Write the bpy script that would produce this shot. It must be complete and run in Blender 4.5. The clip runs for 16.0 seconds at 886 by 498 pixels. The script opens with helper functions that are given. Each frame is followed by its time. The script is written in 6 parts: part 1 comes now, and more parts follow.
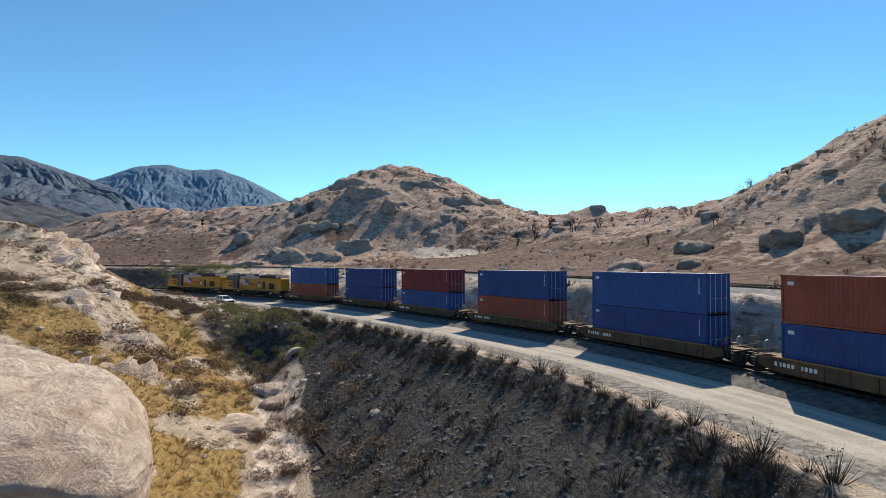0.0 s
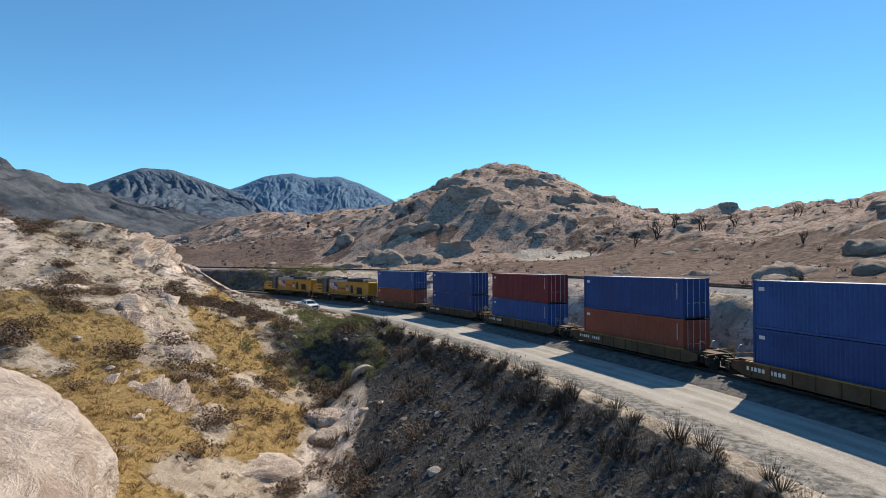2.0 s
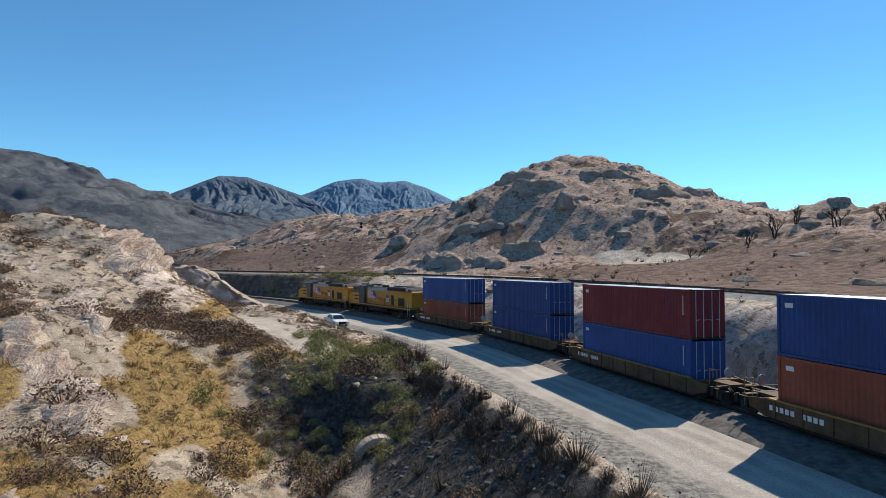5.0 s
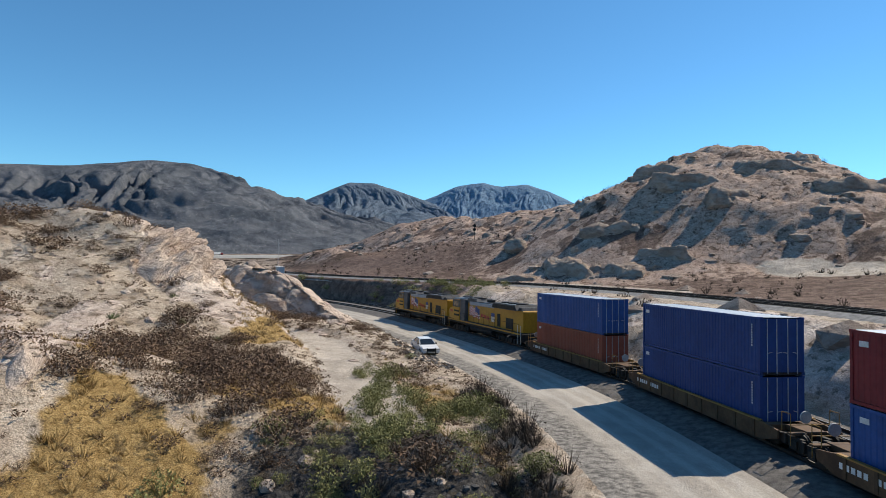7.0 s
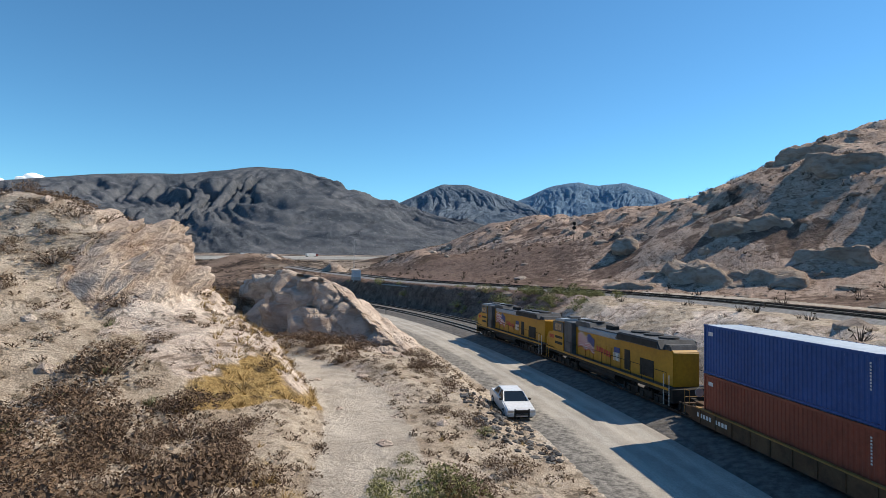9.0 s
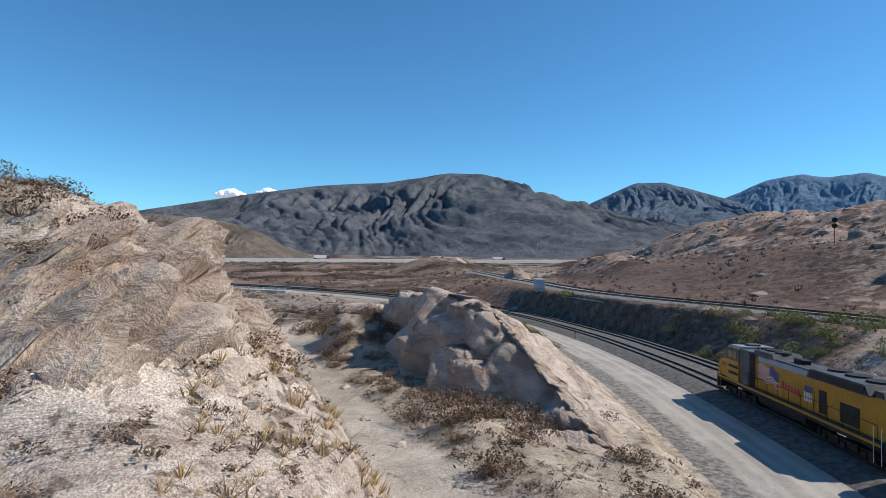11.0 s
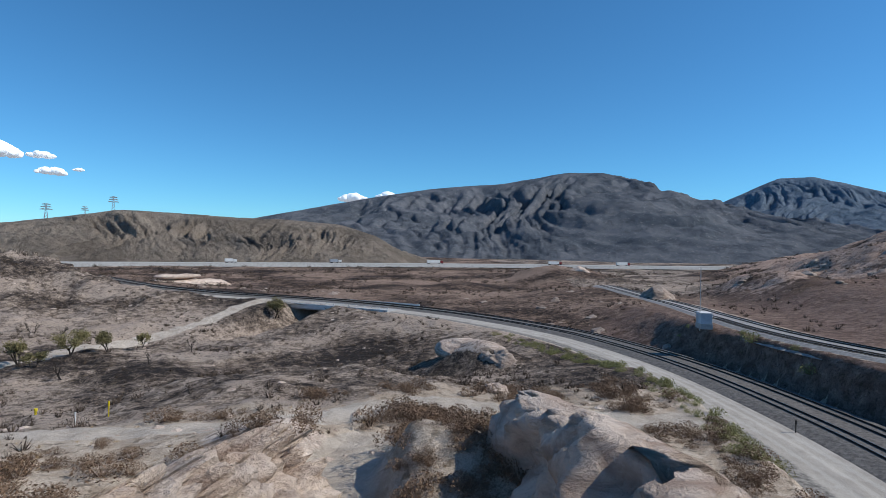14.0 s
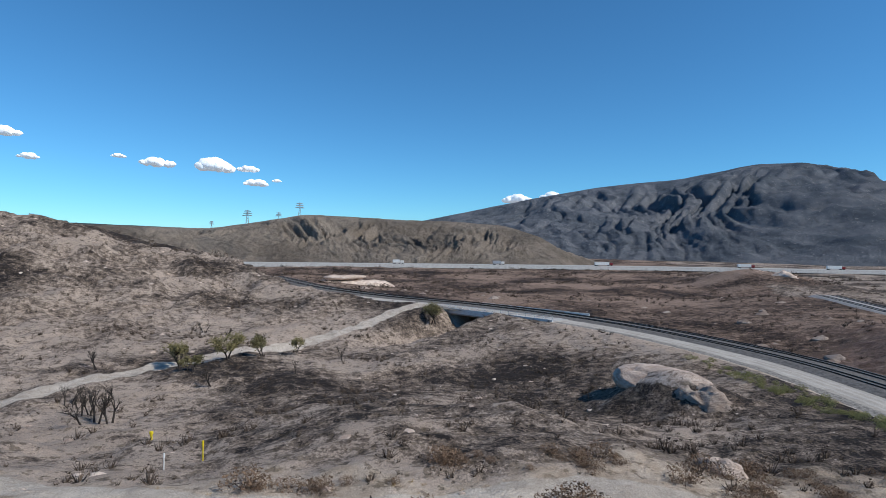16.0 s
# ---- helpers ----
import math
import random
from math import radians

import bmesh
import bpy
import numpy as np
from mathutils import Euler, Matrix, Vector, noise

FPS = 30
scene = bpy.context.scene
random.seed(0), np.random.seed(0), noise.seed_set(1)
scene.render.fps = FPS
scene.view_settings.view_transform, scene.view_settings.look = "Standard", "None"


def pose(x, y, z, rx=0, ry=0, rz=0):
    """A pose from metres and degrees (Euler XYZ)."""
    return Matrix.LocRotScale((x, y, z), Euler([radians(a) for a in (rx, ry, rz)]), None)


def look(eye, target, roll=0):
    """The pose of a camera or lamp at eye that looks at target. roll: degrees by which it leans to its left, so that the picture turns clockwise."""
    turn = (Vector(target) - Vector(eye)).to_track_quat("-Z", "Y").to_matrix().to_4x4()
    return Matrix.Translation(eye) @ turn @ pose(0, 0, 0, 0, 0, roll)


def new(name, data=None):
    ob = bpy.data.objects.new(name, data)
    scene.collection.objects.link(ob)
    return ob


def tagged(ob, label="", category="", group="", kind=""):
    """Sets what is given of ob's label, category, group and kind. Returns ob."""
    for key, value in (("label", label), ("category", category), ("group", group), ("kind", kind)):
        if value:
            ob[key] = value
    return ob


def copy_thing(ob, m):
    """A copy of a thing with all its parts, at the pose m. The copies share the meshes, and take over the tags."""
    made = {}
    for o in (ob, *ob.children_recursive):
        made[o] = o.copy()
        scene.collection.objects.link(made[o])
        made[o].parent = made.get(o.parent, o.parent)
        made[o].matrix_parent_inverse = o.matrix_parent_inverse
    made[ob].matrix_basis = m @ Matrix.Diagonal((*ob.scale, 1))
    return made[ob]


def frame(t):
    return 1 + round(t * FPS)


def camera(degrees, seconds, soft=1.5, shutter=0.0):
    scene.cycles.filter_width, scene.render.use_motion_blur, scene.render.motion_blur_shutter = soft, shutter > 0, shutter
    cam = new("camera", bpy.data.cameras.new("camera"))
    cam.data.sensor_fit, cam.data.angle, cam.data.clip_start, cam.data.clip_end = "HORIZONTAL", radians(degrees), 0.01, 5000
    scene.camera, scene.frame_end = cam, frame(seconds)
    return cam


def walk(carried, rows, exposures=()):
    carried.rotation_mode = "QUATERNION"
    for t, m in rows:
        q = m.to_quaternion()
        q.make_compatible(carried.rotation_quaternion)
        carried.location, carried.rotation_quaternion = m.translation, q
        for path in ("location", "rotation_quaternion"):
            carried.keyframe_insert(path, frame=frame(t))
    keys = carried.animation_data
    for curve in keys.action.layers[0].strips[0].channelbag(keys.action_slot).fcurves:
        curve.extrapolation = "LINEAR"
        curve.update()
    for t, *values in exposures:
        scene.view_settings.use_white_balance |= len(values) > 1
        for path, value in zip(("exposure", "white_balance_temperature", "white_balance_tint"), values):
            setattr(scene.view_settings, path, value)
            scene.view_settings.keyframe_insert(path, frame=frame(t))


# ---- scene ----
cam = camera(76.43, 16.0, soft=0.75)
# seconds, x, y, z, pitch, roll, yaw
ROWS = [
    (0.0, -0.00, 0.00, 12.00, -0.56, -1.29, 0.00),
    (0.5, 0.59, 2.83, 11.86, -0.50, -1.25, 0.46),
    (1.0, 1.11, 5.93, 11.82, -0.54, -1.17, 4.76),
    (1.5, 1.48, 9.36, 11.74, -0.57, -1.13, 9.76),
    (2.0, 1.50, 12.89, 11.65, -0.52, -1.10, 11.26),
    (2.5, 1.11, 16.64, 11.54, -0.49, -1.00, 12.08),
    (3.0, 0.69, 20.56, 11.39, -0.43, -1.01, 12.42),
    (3.5, 0.08, 24.35, 11.21, -0.38, -0.83, 15.28),
    (4.0, -0.64, 27.87, 11.00, -0.33, -0.83, 17.02),
    (6.5, -7.00, 48.88, 11.01, 0.04, -1.25, 21.49),
    (7.0, -8.64, 53.59, 11.02, -0.07, -1.36, 30.24),
    (7.5, -10.73, 58.15, 10.98, -0.13, -1.38, 34.61),
    (8.0, -13.32, 62.75, 10.97, -0.12, -1.33, 36.51),
    (8.5, -16.37, 67.42, 11.03, -0.11, -1.27, 37.31),
    (9.0, -19.75, 72.13, 10.94, -0.14, -1.29, 39.67),
    (9.5, -23.57, 76.99, 11.12, -0.23, -1.20, 47.92),
    (10.0, -27.62, 81.55, 11.29, -0.23, -1.01, 57.18),
    (12.5, -47.88, 94.00, 13.05, -0.25, -1.15, 60.14),
    (13.0, -51.97, 96.26, 14.14, -0.31, -1.13, 66.38),
    (13.5, -55.98, 98.21, 14.93, -0.36, -1.09, 69.79),
    (14.0, -59.84, 99.75, 15.25, -0.34, -1.11, 70.36),
    (14.5, -63.88, 101.04, 15.32, -0.44, -1.07, 78.76),
    (15.0, -68.21, 102.41, 15.34, -0.50, -1.09, 84.94),
    (15.5, -72.51, 103.29, 15.28, -0.48, -0.98, 85.41),
    (16.0, -76.88, 103.92, 15.23, -0.51, -0.90, 86.95),
]
walk(cam, [(t, pose(x, y, z, 90 + pitch, roll, yaw)) for t, x, y, z, pitch, roll, yaw in ROWS],
     exposures=[(0.0, 0.22, 7250, 8), (4.0, 0.16, 6800, 8), (8.0, 0.13, 6950, 8), (10.0, 0.1, 6750, 8), (12.5, -0.2, 6000, 8), (14.0, -0.22, 6050, 8), (16.0, -0.22, 6050, 8)])

# ---- light: clear late-morning sky, one sun ahead of the first view ----
SUN_DIR = Vector((0.42, 0.90, 0.91)).normalized()
world = bpy.data.worlds.new("sky")
scene.world = world
world.use_nodes = True
wn, wl = world.node_tree.nodes, world.node_tree.links
sky = wn.new("ShaderNodeTexSky")
sky.sky_type = "NISHITA"
sky.sun_disc = False
sky.sun_elevation = math.asin(SUN_DIR.z)
sky.sun_rotation = math.atan2(SUN_DIR.x, SUN_DIR.y)
sky.altitude = 1500
sky.air_density = 1.0
sky.dust_density = 0.0
sky.ozone_density = 7.0
deep = wn.new("ShaderNodeMix")
deep.data_type, deep.blend_type = "RGBA", "MULTIPLY"
deep.inputs[0].default_value = 1.0
deep.inputs[7].default_value = (0.63, 1.0, 1.04, 1)
wl.new(sky.outputs[0], deep.inputs[6])
wl.new(deep.outputs[2], wn["Background"].inputs[0])
wn["Background"].inputs[1].default_value = 0.14
sun_data = bpy.data.lights.new("sun", "SUN")
sun_data.energy = 5.0
sun_data.angle = radians(0.53)
sun_data.color = (1.0, 0.91, 0.80)
sun = new("sun", sun_data)
sun.matrix_world = look((0, 0, 200), Vector((0, 0, 200)) - SUN_DIR)

# ---- noise on arrays ----
_rng = np.random.RandomState(7)
_perm = np.concatenate([_rng.permutation(256)] * 2)
_gx, _gy = np.cos(np.linspace(0, 2 * np.pi, 256, endpoint=False)), np.sin(np.linspace(0, 2 * np.pi, 256, endpoint=False))


def perlin(x, y):
    xi, yi = np.floor(x).astype(int), np.floor(y).astype(int)
    xf, yf = x - xi, y - yi
    u, v = xf * xf * xf * (xf * (xf * 6 - 15) + 10), yf * yf * yf * (yf * (yf * 6 - 15) + 10)

    def g(a, b):
        h = _perm[_perm[(xi + a) & 255] + ((yi + b) & 255)]
        return _gx[h] * (xf - a) + _gy[h] * (yf - b)
    return (g(0, 0) * (1 - u) + g(1, 0) * u) * (1 - v) + (g(0, 1) * (1 - u) + g(1, 1) * u) * v


def fbm(x, y, size, octaves=4, gain=0.5):
    out, a = 0.0, 1.0
    for i in range(octaves):
        out = out + a * perlin(x / size + 17.3 * i, y / size - 9.1 * i)
        size, a = size * 0.5, a * gain
    return out


def ridged(x, y, size, octaves=4, gain=0.5):
    out, a = 0.0, 1.0
    for i in range(octaves):
        out = out + a * (1 - 2.2 * np.abs(perlin(x / size + 31.7 * i, y / size + 5.3 * i)))
        size, a = size * 0.5, a * gain
    return out


def smooth(a, b, x):
    t = np.clip((x - a) / (b - a), 0, 1)
    return t * t * (3 - 2 * t)


def bump(x, y, cx, cy, rx, ry, turn=0.0, power=2.0):
    c, s = math.cos(radians(turn)), math.sin(radians(turn))
    u, v = ((x - cx) * c + (y - cy) * s) / rx, (-(x - cx) * s + (y - cy) * c) / ry
    return np.exp(-(u * u + v * v) ** (power / 2))


def spline(points, step):
    """Evenly spaced points along a smooth curve through a few plan points."""
    p = np.array(points, float)
    p = np.vstack([2 * p[0] - p[1], p, 2 * p[-1] - p[-2]])
    out = []
    for i in range(1, len(p) - 2):
        for t in np.linspace(0, 1, 40, endpoint=False):
            out.append(0.5 * (2 * p[i] + (p[i + 1] - p[i - 1]) * t + (2 * p[i - 1] - 5 * p[i] + 4 * p[i + 1] - p[i + 2]) * t * t
                              + (3 * p[i] - p[i - 1] - 3 * p[i + 1] + p[i + 2]) * t ** 3))
    out = np.array(out)
    s = np.concatenate([[0], np.cumsum(np.hypot(*np.diff(out, axis=0).T))])
    even = np.arange(0, s[-1], step)
    return np.stack([np.interp(even, s, out[:, k]) for k in range(2)], 1)


def offset(curve, d):
    t = np.gradient(curve, axis=0)
    t /= np.hypot(t[:, 0], t[:, 1])[:, None]
    return curve + d * np.stack([t[:, 1], -t[:, 0]], 1)


def side_distance(curve, x, y):
    """Signed distance to a curve, positive on its right side."""
    best, sign = np.full(x.shape, 1e9), np.ones(x.shape)
    for a, b in zip(curve[:-1], curve[1:]):
        ab = b - a
        t = np.clip(((x - a[0]) * ab[0] + (y - a[1]) * ab[1]) / (ab @ ab), 0, 1)
        ex, ey = x - a[0] - t * ab[0], y - a[1] - t * ab[1]
        d = ex * ex + ey * ey
        near = d < best
        best = np.where(near, d, best)
        sign = np.where(near, np.sign(ex * ab[1] - ey * ab[0]), sign)
    return np.sqrt(best) * sign


def near_distance(curve, x, y, reach=16.0):
    """Signed distance to a short curve, worked out only round about it."""
    out = np.full(x.shape, 99.0)
    (x0, y0), (x1, y1) = curve.min(0) - reach, curve.max(0) + reach
    k = (x > x0) & (x < x1) & (y > y0) & (y < y1)
    if k.any():
        out[k] = side_distance(curve, x[k], y[k])
    return out


def distance_table(curve):
    """Signed distance to a long curve, kept on a grid and interpolated."""
    step, x0, y0 = 3.0, -520.0, -200.0
    tx, ty = np.arange(x0, 330, step), np.arange(y0, 560, step)
    table = side_distance(curve, *np.meshgrid(tx, ty))

    def lookup(x, y):
        u, v = (x - x0) / step, (y - y0) / step
        inside = (u >= 0) & (v >= 0) & (u < len(tx) - 1) & (v < len(ty) - 1)
        i, j = np.clip(u.astype(int), 0, len(tx) - 2), np.clip(v.astype(int), 0, len(ty) - 2)
        a, b = np.clip(u - i, 0, 1), np.clip(v - j, 0, 1)
        out = (table[j, i] * (1 - a) + table[j, i + 1] * a) * (1 - b) + (table[j + 1, i] * (1 - a) + table[j + 1, i + 1] * a) * b
        if not inside.all():
            out[~inside] = side_distance(curve[::4], x[~inside], y[~inside])
        return out
    return lookup


# ---- plan: the service road's edge, the tracks beside it and the upper grade ----
EDGE = [(20, -60), (18, -20), (16, 10), (14, 24), (9, 39), (1, 54), (-10, 71), (-22, 88), (-37, 103), (-57, 119), (-76, 132), (-92, 141),
        (-107, 148), (-130, 156), (-152, 160), (-175, 160), (-205, 151), (-228, 136), (-247, 116), (-262, 88), (-285, 60), (-330, 30)]
UPPER = [(60, -40), (44, 20), (26, 70), (10, 103), (-3, 123), (-22, 146), (-46, 165), (-76, 174), (-106, 177), (-127, 183), (-152, 196), (-200, 222), (-270, 250)]
edge, upper = spline(EDGE, 2.0), spline(UPPER, 3.0)
edge_distance, upper_distance = distance_table(edge[::2]), distance_table(upper[::2])
TRACKS, UPPER_TRACKS = (10.2, 14.6), (-2.2, 2.2)


def road_z(x, y):
    xx, yy = np.maximum(x, -262), np.clip(y, -60, 190)
    return 0.01725 * xx - 0.0404 * yy + 4.785


def upper_z(x, y):
    return 0.016 * np.maximum(x, -200) - 0.030 * np.clip(y, -60, 230) + 9.2


def height(x, y, zones=False):
    """The ground's height; with zones, also the cover: bare rock, dry grass, burnt soil, pale dirt."""
    x, y = np.asarray(x, float), np.asarray(y, float)
    d, du = edge_distance(x, y), upper_distance(x, y)
    zr, zu = road_z(x, y), upper_z(x, y)
    n1, n2 = fbm(x, y, 14, 4), fbm(x + 90, y, 3.2, 3)
    # hillside, basin and wash on the near side
    west = smooth(-160, -104, x + 6 * n1)
    low = -9.8 + 9.8 * west + 0.03 * np.clip(-x - 200, 0, 250)
    low = low + (1 - west) * (1.5 * fbm(x, y, 34, 4) + 4.5 * np.exp(-((d + 4) / 16) ** 2) + 1.0 * ridged(x * 0.5 + y, x - 0.5 * y, 55, 3) - 0.6 + 0.22 * ridged(x, y, 9, 3))
    hill = 9.8 * bump(x, y, -75, 75, 27, 14, 40, 2.4) + 3.4 * bump(x, y, -64.5, 87.0, 9.0, 5.0, 25, 3.5) + 8 * bump(x, y, -88, 36, 50, 26, 70) + 0.8 * bump(x, y, -66, 90.5, 9, 4, 15)
    hill = hill + 5.2 * bump(x, y, -46, 60, 20, 10, 60) + 0.9 * n1 * smooth(1, 6, hill)
    wash = spline([(-22, 72), (-18, 62), (-15, 52), (-12, 42), (-9, 30), (-8, 10), (-6, -40)], 2.0)
    dw = np.abs(near_distance(wash, x, y))
    gully = -4.6 * np.exp(-(dw / 9.0) ** 2) * smooth(78, 66, y)
    left = low + hill + gully + 0.35 * n2
    left = left + smooth(2, 5, hill) * 0.7 * smooth(0.0, 0.25, fbm((x * 0.62 - y * 0.78) * 0.3 + 40, x * 0.78 + y * 0.62, 5.5, 4))
    left = left + 2.2 * bump(x, y, -99, 103, 7, 5, 40) + 3.5 * bump(x, y, -93, 112, 9, 5, 40) * smooth(-2.5, -6, d)
    left = left + 25 * bump(x, y, -310, -80, 110, 90) + 10 * bump(x, y, -420, -150, 150, 120)
    left = left + (5 * n1 + 2) * bump(x, y, -280, -20, 90, 90)
    left = left + 3.4 * bump(x, y, -138, 106, 26, 18, 20, 4) + 5.0 * bump(x, y, -152, 140, 10, 6, 20) + 9 * bump(x, y, -355, 72, 40, 12, 10)
    trail = spline([(-22, 76), (-33, 85), (-44, 94.5), (-56, 100.5), (-68, 101.5), (-82, 103), (-96, 106), (-104, 110)], 2.0)
    dt = np.abs(near_distance(trail, x, y))
    path = spline([(-116, 66), (-112, 78), (-110, 88), (-108, 98), (-108, 106), (-110, 114), (-108, 121), (-104, 129), (-100, 136), (-104, 145)], 2.0)
    dp = np.abs(near_distance(path, x, y))
    lane = spline([(-130, 20), (-160, 45), (-176, 53), (-194, 67), (-222, 86), (-240, 98), (-247, 108)], 3.0)
    dl = np.abs(near_distance(lane, x, y))
    trail_z = 1.0 - 0.02 * np.clip(-x - 40, 0, 60)
    left = left + (trail_z - left) * smooth(5.0, 1.8, dt) * 0.9
    bank = zr - 0.05 - 0.56 * np.maximum(-d - 1.6, 0) + 0.25 * n2 * smooth(-1.5, -4, d)
    near = np.where(d > -1.6, zr - 0.02, np.maximum(left, bank) * smooth(-1.2, -3.5, d) + (zr - 0.03) * (1 - smooth(-1.2, -3.5, d)))
    # roadbed, cut slope, upper bench and the hills beyond
    span = np.maximum(-du - 7.5, 0.5)
    f = np.clip((d - 19) / (np.maximum(d - 19, 0) + span), 0, 1)
    rough = smooth(0.02, 0.2, f) * smooth(1.0, 0.8, f) * smooth(-250, -190, x)
    cut = zr - 0.25 + (zu - zr) * smooth(0, 1, f ** (0.62 + 0.5 * smooth(-50, -90, x))) + rough * (0.55 * ridged(x, y, 7, 3) - 0.2)
    ground = -7 + 13 * smooth(-250, -90, x)
    ground = ground + 2.5 * fbm(x, y, 60, 4)
    hills = 41.5 * bump(x, y, -22, 274, 62, 68, 0, 1.7) + 3 * bump(x, y, 45, 300, 60, 50) + 9.5 * bump(x, y, -52, 193, 24, 15, -20) + 4 * bump(x, y, -45, 215, 26, 18)
    hills = hills + 30 * bump(x, y, 115, 420, 190, 70, 6) + 7 * bump(x, y, 108, 398, 14, 10)
    hills = hills + 47 * bump(x, y, 124, 92, 56, 80, 10) + 12 * bump(x, y, 92, 215, 60, 60)
    hills = hills + 24 * bump(x, y, -195, 350, 80, 50, -36) + 24 * bump(x, y, -300, 470, 130, 80, -36) + 9 * bump(x, y, -120, 300, 50, 40)
    hills = hills + 10 * bump(x, y, -205, 262, 42, 16, -30) + 8 * bump(x, y, -240, 225, 40, 20, -20) + 9 * bump(x, y, -385, 300, 60, 30)
    crag = smooth(2, 14, hills)
    hills = hills + crag * (1.15 * ridged(x, y * 0.8 + 0.5 * x, 34, 5, 0.46) - 0.9) + 0.32 * crag * ridged(x + 0.6 * y, y * 0.6, 9, 4, 0.5)
    hills = hills * (1 - 0.6 * bump(x, y, 4, 180, 26, 18, -15, 2))
    # tilted beds break out of the hills as blocky ribs
    bu, bv = x * 0.81 + y * 0.58, -x * 0.58 + y * 0.81
    knob = smooth(0.06, 0.2, fbm(bu * 0.42 + 70, bv, 11, 4, 0.55)) * smooth(-0.3, 0.15, fbm(x + 800, y, 55, 2))
    chip = smooth(0.05, 0.18, fbm(bu * 0.5, bv + 210, 4.6, 3, 0.6))
    gully = np.abs(perlin(x / 23 + 4.4, y / 31 + 0.3 * perlin(x / 11, y / 11)))
    hills = hills + crag * (0.85 * knob + (0.3 + 0.3 * knob) * chip - 1.1 * np.exp(-(gully / 0.08) ** 2))
    beyond = zu + (ground + hills - zu) * smooth(5, 44 + 18 * smooth(-110, -70, x), du)
    fade = smooth(-340, -230, x)
    cut = cut * fade + (zr - 0.3 + (ground + hills - zr) * smooth(22, 90, d)) * (1 - fade)
    beyond = beyond * fade + (ground + hills) * (1 - fade)
    right = np.where(du > -7, beyond * smooth(-7, -5, du) + cut * (1 - smooth(-7, -5, du)), cut)
    right = np.where(d < 19, zr - 0.25 * smooth(17, 19, d), right)
    z = np.where(d > 0, right, near)
    # far ground flattens out to the valley floor
    far = np.hypot(x + 60, y - 90)
    z = z - 7.0 * bump(x, y, -241, 121, 34, 7.5, -43, 4)
    level = -9 + 1.5 * fbm(x, y, 90, 3)
    w = smooth(480, 700, far)
    z = z * (1 - w) + level * w
    if not zones:
        return z
    slope_n = fbm(x + 300, y, 9, 4)
    lx, ly = x * 0.62 - y * 0.78, x * 0.78 + y * 0.62
    ledge = fbm(lx * 0.3 + 40, ly, 5.5, 4)
    rock = smooth(0.02, 0.3, ledge + 0.35 * smooth(2, 8, hill) - 0.16) * (d < -2) * smooth(-130, -95, x) * smooth(1.5, 3.5, hill)
    rock = np.maximum(rock, bump(x, y, -69, 93, 20, 8, 15) * 1.4)
    rock = np.maximum(rock, bump(x, y, -155, 139.5, 9, 4.5, 20, 4) + bump(x, y, -99, 103, 8, 5, 40, 4) * 0.9)
    rock = np.maximum(rock, smooth(2.6, 1.0, dw + 1.4 * n1) * smooth(66, 60, y) * 0.9)
    rock = np.maximum(rock, np.where(d > 19, crag * 0.8 * smooth(0.65, 1.15, ridged(x, y * 0.8 + 0.5 * x, 34, 4, 0.55) + 0.7 * slope_n), 0))
    rock = np.maximum(rock, np.where(d > 19, crag * np.maximum(0.55 * knob, 0.3 * chip), 0))
    rock = np.maximum(rock, rough * smooth(-0.3, 0.3, slope_n) * (d > 19))
    grass = smooth(34, 14, np.hypot((x + 25) * 1.0, (y - 55) * 0.7)) * (d < -3) * smooth(-0.3, 0.12, fbm(x, y + 50, 9, 3))
    grass = np.maximum(grass, smooth(7, 3, np.abs(near_distance(trail, x, y) + 3.6) + 2 * n1) * (x < -46) * (x > -66) * 0.9)
    grass = grass * smooth(1.5, 3.5, dw)
    char = smooth(-24, -12, x) * smooth(-1.4, -2.6, d) * smooth(1.4, 3.4, dw + 0.8 * n1) * (x > np.interp(y, wash[::-1, 1], wash[::-1, 0])) * (y < 84) * (d > -26)
    hollow = bump(x, y, -23, 74, 8, 7, 0, 3) * (d < -4)
    char = np.maximum(char, hollow)
    grass = grass * (1 - char)
    patch = fbm(x - 700, y, 42, 5, 0.6)
    burn = (1 - smooth(-128, -100, x + 8 * n1)) * (d < -1) * (0.95 - 0.35 * smooth(0.2, 0.5, patch) * smooth(-200, -150, x))
    burn = np.maximum(burn, np.where(d > 20, 0.1 + 0.5 * patch + 0.9 * smooth(-150, -230, x), 0))
    burn = np.maximum(burn, w)
    rose = np.where(d > 19, np.maximum(smooth(1, 8, hills), smooth(4, 9, du) * smooth(-250, -190, x)) * smooth(-700, -300, x), 0)
    between = (d > 18.5) * (du < -5) * smooth(-45, -80, x)
    rose, rock = np.maximum(rose, between) * (0.85 + 0.4 * slope_n), rock * (1 - 0.7 * between)
    burn = np.maximum(burn, between * (0.12 + 0.6 * patch))
    dirt = np.maximum(smooth(3.2, 1.6, dt + 0.8 * n1), smooth(2.6, 1.4, dp + 0.6 * n1))
    dirt = np.maximum(dirt * (1 - hollow), smooth(3.0, 1.5, dl) * (d < -1))
    dirt = np.maximum(dirt, bump(x, y, 2, 184, 15, 7, -20, 4) + smooth(1.4, 0.9, np.abs(du - 11 - 0.05 * (x + 40))) * (x < -20) * (x > -60))
    dirt = np.maximum(dirt, ((d > -0.7) & (d < 7)) * 1.0)
